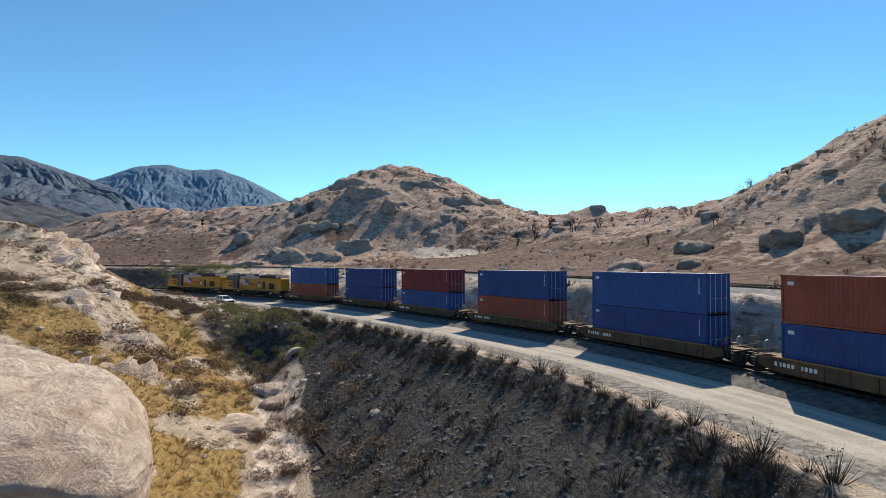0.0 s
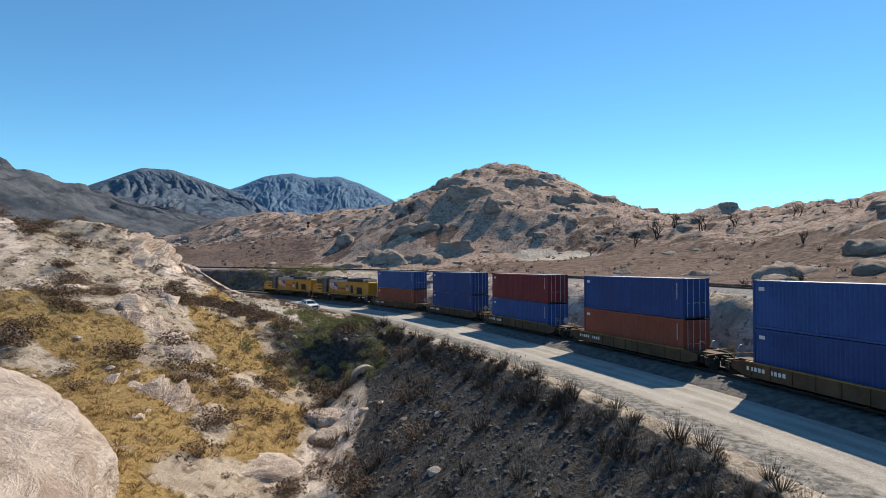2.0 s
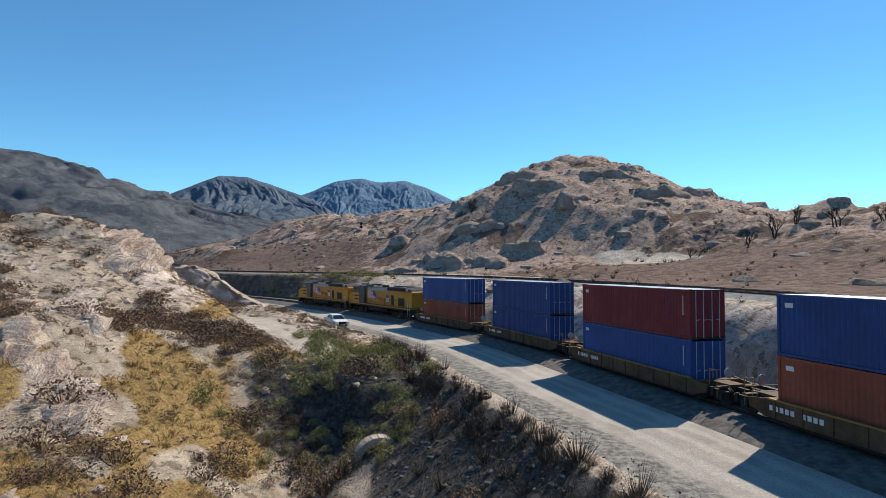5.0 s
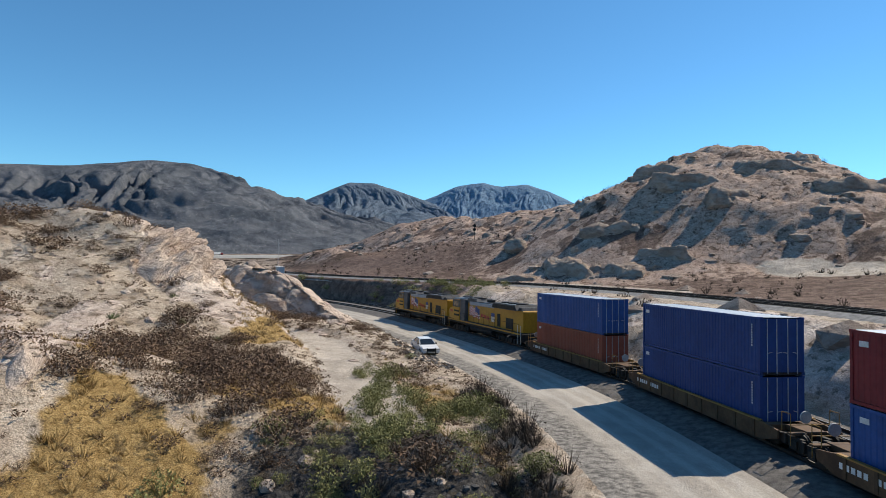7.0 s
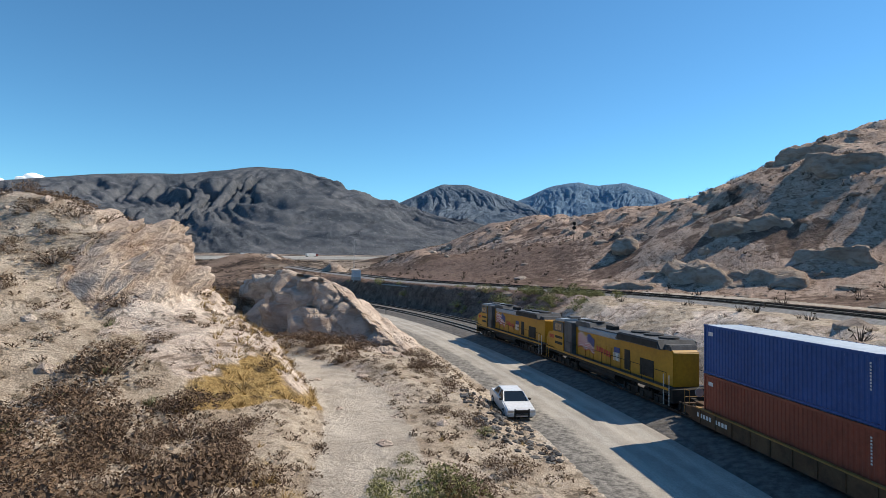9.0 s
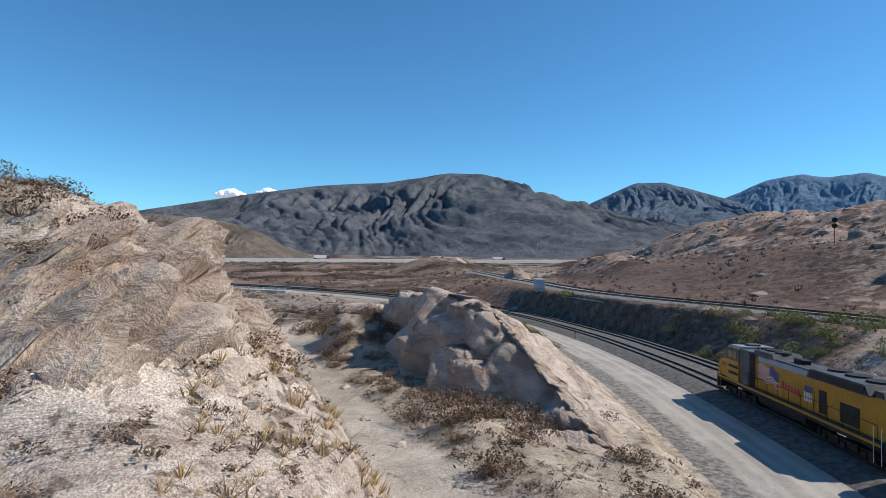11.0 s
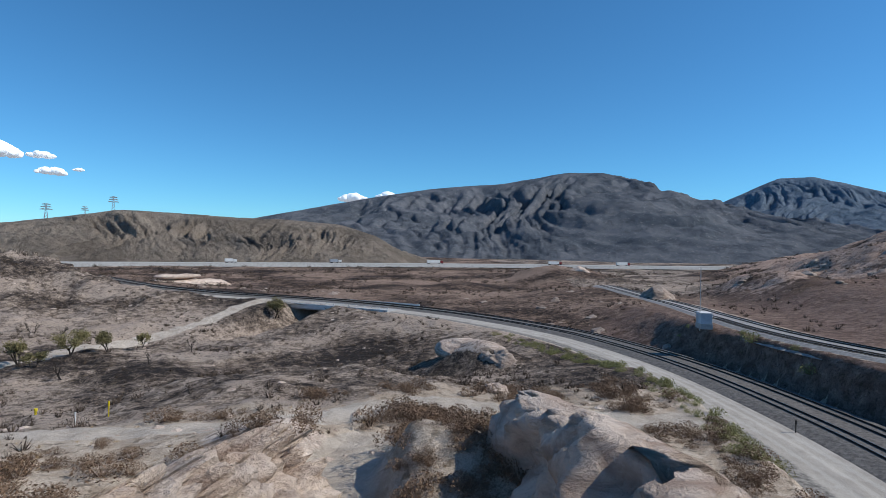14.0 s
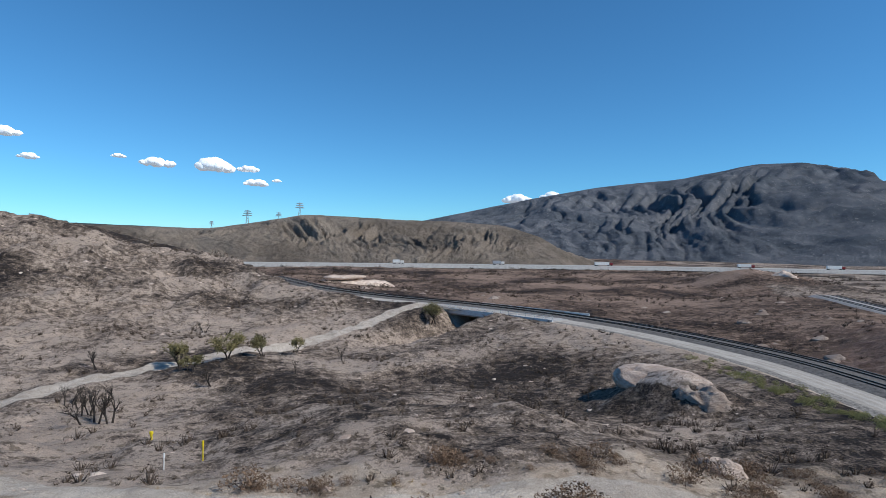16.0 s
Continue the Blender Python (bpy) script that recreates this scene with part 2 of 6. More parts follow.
    return z, np.clip(rock, 0, 1), np.clip(grass, 0, 1), np.clip(burn, 0, 1), np.clip(dirt, 0, 1), d, du, np.clip(char, 0, 1), np.clip(rose, 0, 1)

# ---- materials ----
def nodes_of(name):
    m = bpy.data.materials.new(name)
    m.use_nodes = True
    return m, m.node_tree.nodes, m.node_tree.links, m.node_tree.nodes["Principled BSDF"]


def mixed(n, l, fac, a, b, mode="MIX"):
    mx = n.new("ShaderNodeMix")
    mx.data_type, mx.blend_type = "RGBA", mode
    for socket, value in ((mx.inputs[0], fac), (mx.inputs[6], a), (mx.inputs[7], b)):
        if hasattr(value, "links"):
            l.new(value, socket)
        elif isinstance(value, (int, float)):
            socket.default_value = value
        else:
            socket.default_value = (*value, 1)
    return mx.outputs[2]


def noise_tex(n, l, vec, scale, detail=5.0, rough=0.6, distort=0.0):
    t = n.new("ShaderNodeTexNoise")
    t.inputs["Scale"].default_value, t.inputs["Detail"].default_value = scale, detail
    t.inputs["Roughness"].default_value, t.inputs["Distortion"].default_value = rough, distort
    l.new(vec, t.inputs["Vector"])
    return t.outputs[0]


def ramp(n, l, fac, a, b):
    r = n.new("ShaderNodeMapRange")
    r.interpolation_type = "SMOOTHSTEP"
    r.inputs[1].default_value, r.inputs[2].default_value = a, b
    l.new(fac, r.inputs[0])
    return r.outputs[0]


def maths(n, l, op, a, b):
    m = n.new("ShaderNodeMath")
    m.operation = op
    for socket, value in ((m.inputs[0], a), (m.inputs[1], b)):
        if hasattr(value, "links"):
            l.new(value, socket)
        else:
            socket.default_value = value
    return m.outputs[0]


def relief(n, l, bsdf, heights, distance):
    b = n.new("ShaderNodeBump")
    b.inputs["Distance"].default_value = distance
    b.inputs["Strength"].default_value = 1.0
    l.new(heights, b.inputs["Height"])
    l.new(b.outputs[0], bsdf.inputs["Normal"])


def surface(name, dark, light, size=1.0, rough=0.8, depth=0.01, metal=0.0, vary=0.0, world_space=False):
    """A worn surface: broad stains, fine grain and a little relief; vary: spread between separate objects."""
    m, n, l, bsdf = nodes_of(name)
    vec = n.new("ShaderNodeNewGeometry").outputs[0] if world_space else n.new("ShaderNodeTexCoord").outputs["Object"]
    broad = noise_tex(n, l, vec, 1.0 / size, 5, 0.65)
    fine = noise_tex(n, l, vec, 11.0 / size, 4, 0.6)
    c = mixed(n, l, ramp(n, l, broad, 0.3, 0.7), dark, light)
    c = mixed(n, l, 0.22, c, mixed(n, l, ramp(n, l, fine, 0.3, 0.7), (0.25, 0.25, 0.25), (1, 1, 1)), "MULTIPLY")
    if vary:
        r = n.new("ShaderNodeObjectInfo").outputs["Random"]
        c = mixed(n, l, vary, c, mixed(n, l, r, (0.35, 0.33, 0.3), (1.25, 1.2, 1.1)), "MULTIPLY")
    l.new(c, bsdf.inputs["Base Color"])
    bsdf.inputs["Roughness"].default_value, bsdf.inputs["Metallic"].default_value = rough, metal
    bsdf.inputs["Specular IOR Level"].default_value = 0.3
    if depth:
        relief(n, l, bsdf, fine, depth)
    return m


def ground_material():
    m, n, l, bsdf = nodes_of("dry_ground")
    pos = n.new("ShaderNodeNewGeometry").outputs[0]

    def cover(name):
        a = n.new("ShaderNodeAttribute")
        a.attribute_name = name
        return a.outputs["Fac"]
    big = noise_tex(n, l, pos, 0.09, 6, 0.6)
    mid = noise_tex(n, l, pos, 0.55, 6, 0.65, 0.4)
    fine = noise_tex(n, l, pos, 3.2, 6, 0.7)
    grit = noise_tex(n, l, pos, 14.0, 4, 0.7)
    stretch = n.new("ShaderNodeMapping")
    stretch.inputs["Scale"].default_value = (1.0, 0.35, 1.6)
    stretch.inputs["Rotation"].default_value = (0, 0, 0.7)
    l.new(pos, stretch.inputs["Vector"])
    strata = noise_tex(n, l, stretch.outputs[0], 0.5, 7, 0.7, 1.2)
    soil = mixed(n, l, ramp(n, l, mid, 0.32, 0.68), (0.41, 0.325, 0.243), (0.65, 0.55, 0.44))
    soil = mixed(n, l, maths(n, l, "MULTIPLY", ramp(n, l, fine, 0.58, 0.72), 0.7), soil, (0.2, 0.15, 0.105))
    rust = mixed(n, l, ramp(n, l, mid, 0.34, 0.66), (0.185, 0.138, 0.116), (0.39, 0.31, 0.265))
    rust = mixed(n, l, ramp(n, l, fine, 0.5, 0.68), rust, (0.085, 0.066, 0.055))
    stone = mixed(n, l, ramp(n, l, strata, 0.3, 0.65), (0.42, 0.315, 0.25), (0.81, 0.695, 0.595))
    stone = mixed(n, l, maths(n, l, "MULTIPLY", ramp(n, l, strata, 0.44, 0.36), 0.7), stone, (0.15, 0.115, 0.09))
    straw = mixed(n, l, ramp(n, l, fine, 0.3, 0.7), (0.27, 0.17, 0.065), (0.48, 0.335, 0.145))
    soot = noise_tex(n, l, pos, 0.022, 6, 0.6, 0.5)
    tone = maths(n, l, "ADD", maths(n, l, "MULTIPLY", mid, 0.5), maths(n, l, "MULTIPLY", fine, 0.5))
    tone = maths(n, l, "ADD", tone, maths(n, l, "MULTIPLY", maths(n, l, "SUBTRACT", soot, 0.47), 0.85))
    tone = maths(n, l, "ADD", tone, maths(n, l, "MULTIPLY", maths(n, l, "SUBTRACT", strata, 0.5), 0.3))
    ash = mixed(n, l, ramp(n, l, tone, 0.43, 0.5), (0.034, 0.029, 0.027), (0.19, 0.153, 0.124))
    ash = mixed(n, l, ramp(n, l, tone, 0.52, 0.59), ash, (0.47, 0.39, 0.32))
    cinder = mixed(n, l, ramp(n, l, fine, 0.34, 0.66), (0.03, 0.03, 0.031), (0.115, 0.108, 0.102))
    cinder = mixed(n, l, ramp(n, l, mid, 0.56, 0.7), cinder, (0.2, 0.172, 0.145))
    pale = mixed(n, l, ramp(n, l, mid, 0.3, 0.7), (0.46, 0.395, 0.325), (0.64, 0.565, 0.475))
    ragged = maths(n, l, "MULTIPLY", maths(n, l, "SUBTRACT", mid, 0.5), 1.1)

    def mask(name, lo=0.3, hi=0.6):
        return ramp(n, l, maths(n, l, "ADD", cover(name), ragged), lo, hi)
    c = mixed(n, l, mask("rose"), soil, rust)
    c = mixed(n, l, mask("burn"), c, ash)
    c = mixed(n, l, mask("grass"), c, straw)
    c = mixed(n, l, mask("rock", 0.35, 0.6), c, stone)
    c = mixed(n, l, maths(n, l, "MULTIPLY", mask("rose"), 0.8), c, mixed(n, l, 1.0, c, (0.68, 0.57, 0.525), "MULTIPLY"))
    c = mixed(n, l, mask("char", 0.35, 0.6), c, cinder)
    sooty = maths(n, l, "MULTIPLY", mask("burn", 0.35, 0.75), 0.2)
    c = mixed(n, l, sooty, c, mixed(n, l, 1.0, c, (0.47, 0.365, 0.30), "MULTIPLY"))
    crack = noise_tex(n, l, stretch.outputs[0], 0.2, 3, 0.5, 0.8)
    gap = ramp(n, l, maths(n, l, "ABSOLUTE", maths(n, l, "SUBTRACT", crack, 0.5), 0.0), 0.022, 0.004)
    gap = maths(n, l, "MULTIPLY", gap, mask("rock", 0.35, 0.6))
    c = mixed(n, l, maths(n, l, "MULTIPLY", gap, 0.2), c, (0.07, 0.055, 0.045))
    c = mixed(n, l, ramp(n, l, maths(n, l, "ADD", cover("dirt"), maths(n, l, "MULTIPLY", ragged, 0.4)), 0.4, 0.6), c, pale)
    fleck = noise_tex(n, l, pos, 1.15, 3, 0.6)
    litter = maths(n, l, "MULTIPLY", ramp(n, l, fleck, 0.565, 0.63), maths(n, l, "SUBTRACT", 0.6, maths(n, l, "MULTIPLY", cover("dirt"), 0.6)))
    c = mixed(n, l, litter, c, mixed(n, l, ramp(n, l, fine, 0.4, 0.6), (0.045, 0.035, 0.024), (0.14, 0.105, 0.065)))
    c = mixed(n, l, 0.6, c, mixed(n, l, ramp(n, l, grit, 0.38, 0.62), (0.28, 0.28, 0.28), (1.3, 1.3, 1.3)), "MULTIPLY")
    c = mixed(n, l, 0.25, c, mixed(n, l, ramp(n, l, big, 0.35, 0.65), (0.55, 0.52, 0.5), (1.1, 1.1, 1.1)), "MULTIPLY")
    l.new(c, bsdf.inputs["Base Color"])
    bsdf.inputs["Roughness"].default_value = 0.95
    bsdf.inputs["Specular IOR Level"].default_value = 0.1
    h = maths(n, l, "ADD", maths(n, l, "MULTIPLY", strata, 1.6), maths(n, l, "ADD", maths(n, l, "MULTIPLY", fine, 0.5), maths(n, l, "MULTIPLY", grit, 0.12)))
    h = maths(n, l, "SUBTRACT", h, maths(n, l, "MULTIPLY", gap, 0.15))
    relief(n, l, bsdf, h, 0.3)
    return m


def mountain_material(name, near, far_c, pale):
    m, n, l, bsdf = nodes_of(name)
    pos = n.new("ShaderNodeNewGeometry").outputs[0]
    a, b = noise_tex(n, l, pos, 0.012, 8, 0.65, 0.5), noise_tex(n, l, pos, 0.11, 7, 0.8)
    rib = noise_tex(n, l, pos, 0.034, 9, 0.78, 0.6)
    # for the distant ranges, near and far_c already hold the haze blue
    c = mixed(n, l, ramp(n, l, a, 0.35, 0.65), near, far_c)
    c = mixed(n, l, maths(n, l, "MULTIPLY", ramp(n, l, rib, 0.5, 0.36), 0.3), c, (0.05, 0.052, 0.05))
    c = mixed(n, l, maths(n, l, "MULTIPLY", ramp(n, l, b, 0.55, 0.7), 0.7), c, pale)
    l.new(c, bsdf.inputs["Base Color"])
    bsdf.inputs["Roughness"].default_value = 1.0
    bsdf.inputs["Specular IOR Level"].default_value = 0.0
    relief(n, l, bsdf, maths(n, l, "ADD", maths(n, l, "MULTIPLY", rib, 1.6), b), 6.0)
    return m


GROUND = ground_material()


def sandstone_material(name="sandstone", tone=1.0):
    m, n, l, bsdf = nodes_of(name)
    vec = n.new("ShaderNodeNewGeometry").outputs[0]
    st = n.new("ShaderNodeMapping")
    st.inputs["Scale"].default_value = (0.7, 0.6, 1.25)
    st.inputs["Rotation"].default_value = (0.35, 0.2, 0.6)
    l.new(vec, st.inputs["Vector"])
    bed = noise_tex(n, l, st.outputs[0], 0.7, 8, 0.65, 0.8)
    pit = noise_tex(n, l, vec, 5.0, 5, 0.7)
    broad = noise_tex(n, l, vec, 0.16, 4, 0.6)
    c = mixed(n, l, ramp(n, l, bed, 0.3, 0.62), (0.43, 0.34, 0.28), (0.72, 0.635, 0.55))
    c = mixed(n, l, ramp(n, l, broad, 0.42, 0.66), c, mixed(n, l, 0.5, c, (0.36, 0.27, 0.21)))
    c = mixed(n, l, maths(n, l, "MULTIPLY", ramp(n, l, pit, 0.6, 0.72), 0.55), c, (0.2, 0.15, 0.115))
    c = mixed(n, l, 1.0, c, (tone, tone * 0.95, tone * 0.92), "MULTIPLY")
    l.new(c, bsdf.inputs["Base Color"])
    bsdf.inputs["Roughness"].default_value = 0.95
    bsdf.inputs["Specular IOR Level"].default_value = 0.1
    h = maths(n, l, "ADD", maths(n, l, "MULTIPLY", bed, 1.5), maths(n, l, "MULTIPLY", pit, 0.55))
    relief(n, l, bsdf, h, 0.45)
    return m


SANDSTONE = sandstone_material()
SCORCHED = sandstone_material("scorched_sandstone", 0.6)
def road_material():
    m, n, l, bsdf = nodes_of("road_gravel")
    pos = n.new("ShaderNodeNewGeometry").outputs[0]
    at = n.new("ShaderNodeAttribute")
    at.attribute_name = "across"
    broad, fine, grit = noise_tex(n, l, pos, 0.35, 5, 0.65), noise_tex(n, l, pos, 2.6, 5, 0.7), noise_tex(n, l, pos, 13.0, 4, 0.75)
    drift = maths(n, l, "ADD", at.outputs["Fac"], maths(n, l, "MULTIPLY", maths(n, l, "SUBTRACT", broad, 0.5), 1.1))
    c = mixed(n, l, ramp(n, l, broad, 0.3, 0.7), (0.345, 0.315, 0.275), (0.46, 0.425, 0.375))
    for centre in (2.7, 4.3, 5.6):
        wheel = ramp(n, l, maths(n, l, "ABSOLUTE", maths(n, l, "SUBTRACT", drift, centre), 0.0), 0.45, 0.1)
        c = mixed(n, l, maths(n, l, "MULTIPLY", wheel, 0.45), c, (0.56, 0.52, 0.465))
    verge = ramp(n, l, drift, 1.75, 1.05)
    c = mixed(n, l, verge, c, mixed(n, l, ramp(n, l, fine, 0.35, 0.65), (0.13, 0.122, 0.112), (0.36, 0.335, 0.30)))
    c = mixed(n, l, 0.4, c, mixed(n, l, ramp(n, l, grit, 0.34, 0.66), (0.35, 0.35, 0.35), (1.2, 1.2, 1.2)), "MULTIPLY")
    l.new(c, bsdf.inputs["Base Color"])
    bsdf.inputs["Roughness"].default_value = 1.0
    bsdf.inputs["Specular IOR Level"].default_value = 0.05
    relief(n, l, bsdf, maths(n, l, "ADD", fine, maths(n, l, "MULTIPLY", grit, 0.4)), 0.06)
    return m


ROAD = road_material()
BALLAST = surface("ballast_stone", (0.085, 0.078, 0.072), (0.2, 0.185, 0.17), 0.5, 0.95, 0.05, world_space=True)
PALE_BALLAST = surface("pale_ballast", (0.24, 0.225, 0.21), (0.42, 0.40, 0.37), 0.6, 0.95, 0.05, world_space=True)
STEEL_RAIL = surface("rail_steel", (0.03, 0.024, 0.02), (0.06, 0.045, 0.035), 0.6, 0.6, 0.0, 0.4)
RAIL_TOP = surface("worn_rail_head", (0.3, 0.29, 0.28), (0.42, 0.41, 0.4), 0.5, 0.35, 0.0, 0.9)
TIE = surface("weathered_tie", (0.05, 0.042, 0.036), (0.12, 0.105, 0.09), 0.6, 0.9, 0.01)
YELLOW = surface("yellow_enamel", (0.37, 0.18, 0.010), (0.48, 0.245, 0.014), 2.5, 0.45, 0.002)
LOCO_GREY = surface("sooty_grey_paint", (0.045, 0.047, 0.05), (0.11, 0.112, 0.116), 1.5, 0.6, 0.002)
ROOF_GREY = surface("light_grey_roof_paint", (0.26, 0.28, 0.30), (0.38, 0.40, 0.42), 1.5, 0.5, 0.002)
BLACK = surface("grimy_black_iron", (0.012, 0.011, 0.01), (0.035, 0.031, 0.027), 0.8, 0.7, 0.004)
RED = surface("red_paint", (0.42, 0.03, 0.03), (0.5, 0.05, 0.045), 1.0, 0.5, 0.0)
WHITE = surface("white_paint", (0.62, 0.62, 0.6), (0.78, 0.78, 0.76), 1.0, 0.5, 0.0)
NAVY = surface("navy_paint", (0.03, 0.05, 0.17), (0.04, 0.07, 0.22), 1.0, 0.5, 0.0)
C_BLUE = surface("blue_container_paint", (0.014, 0.062, 0.21), (0.022, 0.082, 0.27), 3.0, 0.5, 0.002)
C_NAVY = surface("deep_blue_container_paint", (0.012, 0.044, 0.165), (0.018, 0.06, 0.21), 3.0, 0.5, 0.002)
C_RED = surface("rust_red_container_paint", (0.24, 0.055, 0.03), (0.31, 0.075, 0.042), 3.0, 0.55, 0.002)
C_MAROON = surface("maroon_container_paint", (0.16, 0.02, 0.024), (0.22, 0.03, 0.034), 3.0, 0.55, 0.002)
C_ROOF = surface("sun_bleached_container_roof", (0.36, 0.45, 0.54), (0.5, 0.58, 0.66), 2.5, 0.55, 0.002)
WELL = surface("rusty_brown_well_steel", (0.07, 0.036, 0.02), (0.15, 0.085, 0.043), 1.4, 0.75, 0.004)
WELL_EDGE = surface("faded_yellow_edge", (0.27, 0.14, 0.035), (0.38, 0.215, 0.065), 1.0, 0.7, 0.002)
CAR_WHITE = surface("car_white_paint", (0.74, 0.74, 0.74), (0.82, 0.82, 0.82), 2.0, 0.25, 0.0)
RUBBER = surface("tyre_rubber", (0.015, 0.015, 0.015), (0.03, 0.03, 0.03), 0.3, 0.85, 0.002)
CHROME = surface("dull_chrome", (0.5, 0.5, 0.5), (0.62, 0.62, 0.62), 0.4, 0.3, 0.0, 0.9)
GALV = surface("galvanised_steel", (0.34, 0.36, 0.38), (0.48, 0.5, 0.52), 0.8, 0.55, 0.0, 0.5)
CONCRETE = surface("pale_concrete", (0.34, 0.33, 0.31), (0.48, 0.465, 0.44), 2.0, 0.9, 0.01)
SHELTER = surface("shelter_panel", (0.46, 0.5, 0.54), (0.56, 0.6, 0.64), 1.5, 0.6, 0.002)
BARK = surface("charred_bark", (0.02, 0.017, 0.015), (0.06, 0.05, 0.042), 0.4, 0.95, 0.01)
BRUSH = surface("dry_brown_brush", (0.125, 0.083, 0.058), (0.25, 0.17, 0.112), 0.35, 0.95, 0.0, 0.0, 0.4)
CHAR = surface("burnt_twigs", (0.045, 0.034, 0.027), (0.15, 0.112, 0.084), 0.3, 0.95, 0.0, 0.0, 0.3)
SAGE = surface("sage_leaves", (0.15, 0.155, 0.055), (0.36, 0.35, 0.15), 0.35, 0.9, 0.0, 0.0, 0.4)
STRAW = surface("golden_straw", (0.29, 0.185, 0.065), (0.52, 0.365, 0.155), 0.5, 0.95, 0.0, 0.0, 0.3)
YUCCA = surface("yucca_blades", (0.10, 0.125, 0.05), (0.24, 0.26, 0.13), 0.3, 0.7, 0.0)
GREEN_TREE = surface("willow_leaves", (0.13, 0.12, 0.05), (0.31, 0.27, 0.13), 0.5, 0.9, 0.0, 0.0, 0.4)


def glass_material():
    m, n, l, bsdf = nodes_of("dark_glass")
    bsdf.inputs["Base Color"].default_value = (0.015, 0.02, 0.025, 1)
    bsdf.inputs["Roughness"].default_value = 0.08
    bsdf.inputs["Specular IOR Level"].default_value = 0.6
    return m


GLASS = glass_material()
CLOUD_MAT, _n, _l, _b = nodes_of("glowing_cloud_white")
_b.inputs["Base Color"].default_value = (0.9, 0.9, 0.9, 1)
_b.inputs["Roughness"].default_value = 1.0
# added glow replaces the daylight that would scatter through a cloud
_b.inputs["Emission Color"].default_value = (0.85, 0.9, 1.0, 1)
_b.inputs["Emission Strength"].default_value = 0.35


# ---- mesh helpers ----
def mesh_from(name, verts, faces, mat, flat=True):
    me = bpy.data.meshes.new(name)
    me.from_pydata([tuple(v) for v in verts], [], [tuple(f) for f in faces])
    me.materials.append(mat)
    if not flat:
        me.polygons.foreach_set("use_smooth", [True] * len(me.polygons))
    return me


def quads_mesh(name, verts, quads, mat, soft=False):
    """A large mesh of quads from arrays."""
    me = bpy.data.meshes.new(name)
    verts, quads = np.asarray(verts, np.float32), np.asarray(quads, np.int32)
    k = quads.shape[1]
    me.vertices.add(len(verts))
    me.vertices.foreach_set("co", verts.ravel())
    me.loops.add(quads.size)
    me.loops.foreach_set("vertex_index", quads.ravel())
    me.polygons.add(len(quads))
    me.polygons.foreach_set("loop_start", np.arange(0, quads.size, k, dtype=np.int32))
    me.polygons.foreach_set("use_smooth", np.full(len(quads), soft))
    me.update(calc_edges=True)
    me.materials.append(mat)
    return me


def part(name, me, parent=None, label="", at=None):
    ob = new(name, me)
    if parent:
        ob.parent = parent
    if at is not None:
        ob.matrix_basis = at
    if label:
        ob["label"] = label
    return ob


def boxes(name, mat, *specs, bevel=0.0):
    """One mesh of boxes, each (x0, x1, y0, y1, z0, z1)."""
    bm = bmesh.new()
    for x0, x1, y0, y1, z0, z1 in specs:
        bmesh.ops.create_cube(bm, size=1.0, matrix=Matrix.Translation(((x0 + x1) / 2, (y0 + y1) / 2, (z0 + z1) / 2))
                              @ Matrix.Diagonal((abs(x1 - x0), abs(y1 - y0), abs(z1 - z0), 1)))
    if bevel:
        bmesh.ops.bevel(bm, geom=bm.edges[:], offset=bevel, segments=1, affect="EDGES")
    return from_bm(name, bm, mat)


def from_bm(name, bm, mat, soft=False):
    bmesh.ops.recalc_face_normals(bm, faces=bm.faces[:])
    me = bpy.data.meshes.new(name)
    bm.to_mesh(me)
    bm.free()
    me.materials.append(mat)
    if soft:
        me.polygons.foreach_set("use_smooth", [True] * len(me.polygons))
    return me


def tube(bm, a, b, r, sides=6, r2=None):
    a, b = Vector(a), Vector(b)
    m = Matrix.Translation((a + b) / 2) @ (b - a).to_track_quat("Z", "Y").to_matrix().to_4x4()
    bmesh.ops.create_cone(bm, cap_ends=True, segments=sides, radius1=r, radius2=r if r2 is None else r2, depth=(b - a).length, matrix=m)


def extruded(name, outline, y0, y1, mat, bevel=0.0):
    """A side outline (x, z) drawn across from y0 to y1."""
    bm = bmesh.new()
    a = [bm.verts.new((x, y0, z)) for x, z in outline]
    b = [bm.verts.new((x, y1, z)) for x, z in outline]
    bm.faces.new(a)
    bm.faces.new(b[::-1])
    for i in range(len(a)):
        bm.faces.new((a[i - 1], b[i - 1], b[i], a[i]))
    if bevel:
        bmesh.ops.bevel(bm, geom=bm.edges[:], offset=bevel, segments=2, affect="EDGES")
    return from_bm(name, bm, mat)


def thing(name, label, category, m=None, group="", kind=""):
    ob = new(name)
    ob.empty_display_size = 0.3
    if m is not None:
        ob.matrix_basis = m
    return tagged(ob, label, category, group, kind)


# ---- ground sheet ----
def spread(lo, hi, a, b, step, grow_down, grow_up, reach=180.0):
    """Grid lines: even from a to b, then slowly wider for a reach, then quickly to the horizon."""
    def run(length, grow):
        out, at = [], 0.0
        while at < length:
            at += min(step + grow * min(at, reach) + 0.05 * max(at - reach, 0), 140)
            out.append(at)
        return np.array(out)
    return np.concatenate([(a - run(a - lo, grow_down))[::-1], np.arange(a, b, step), b + run(hi - b, grow_up)])


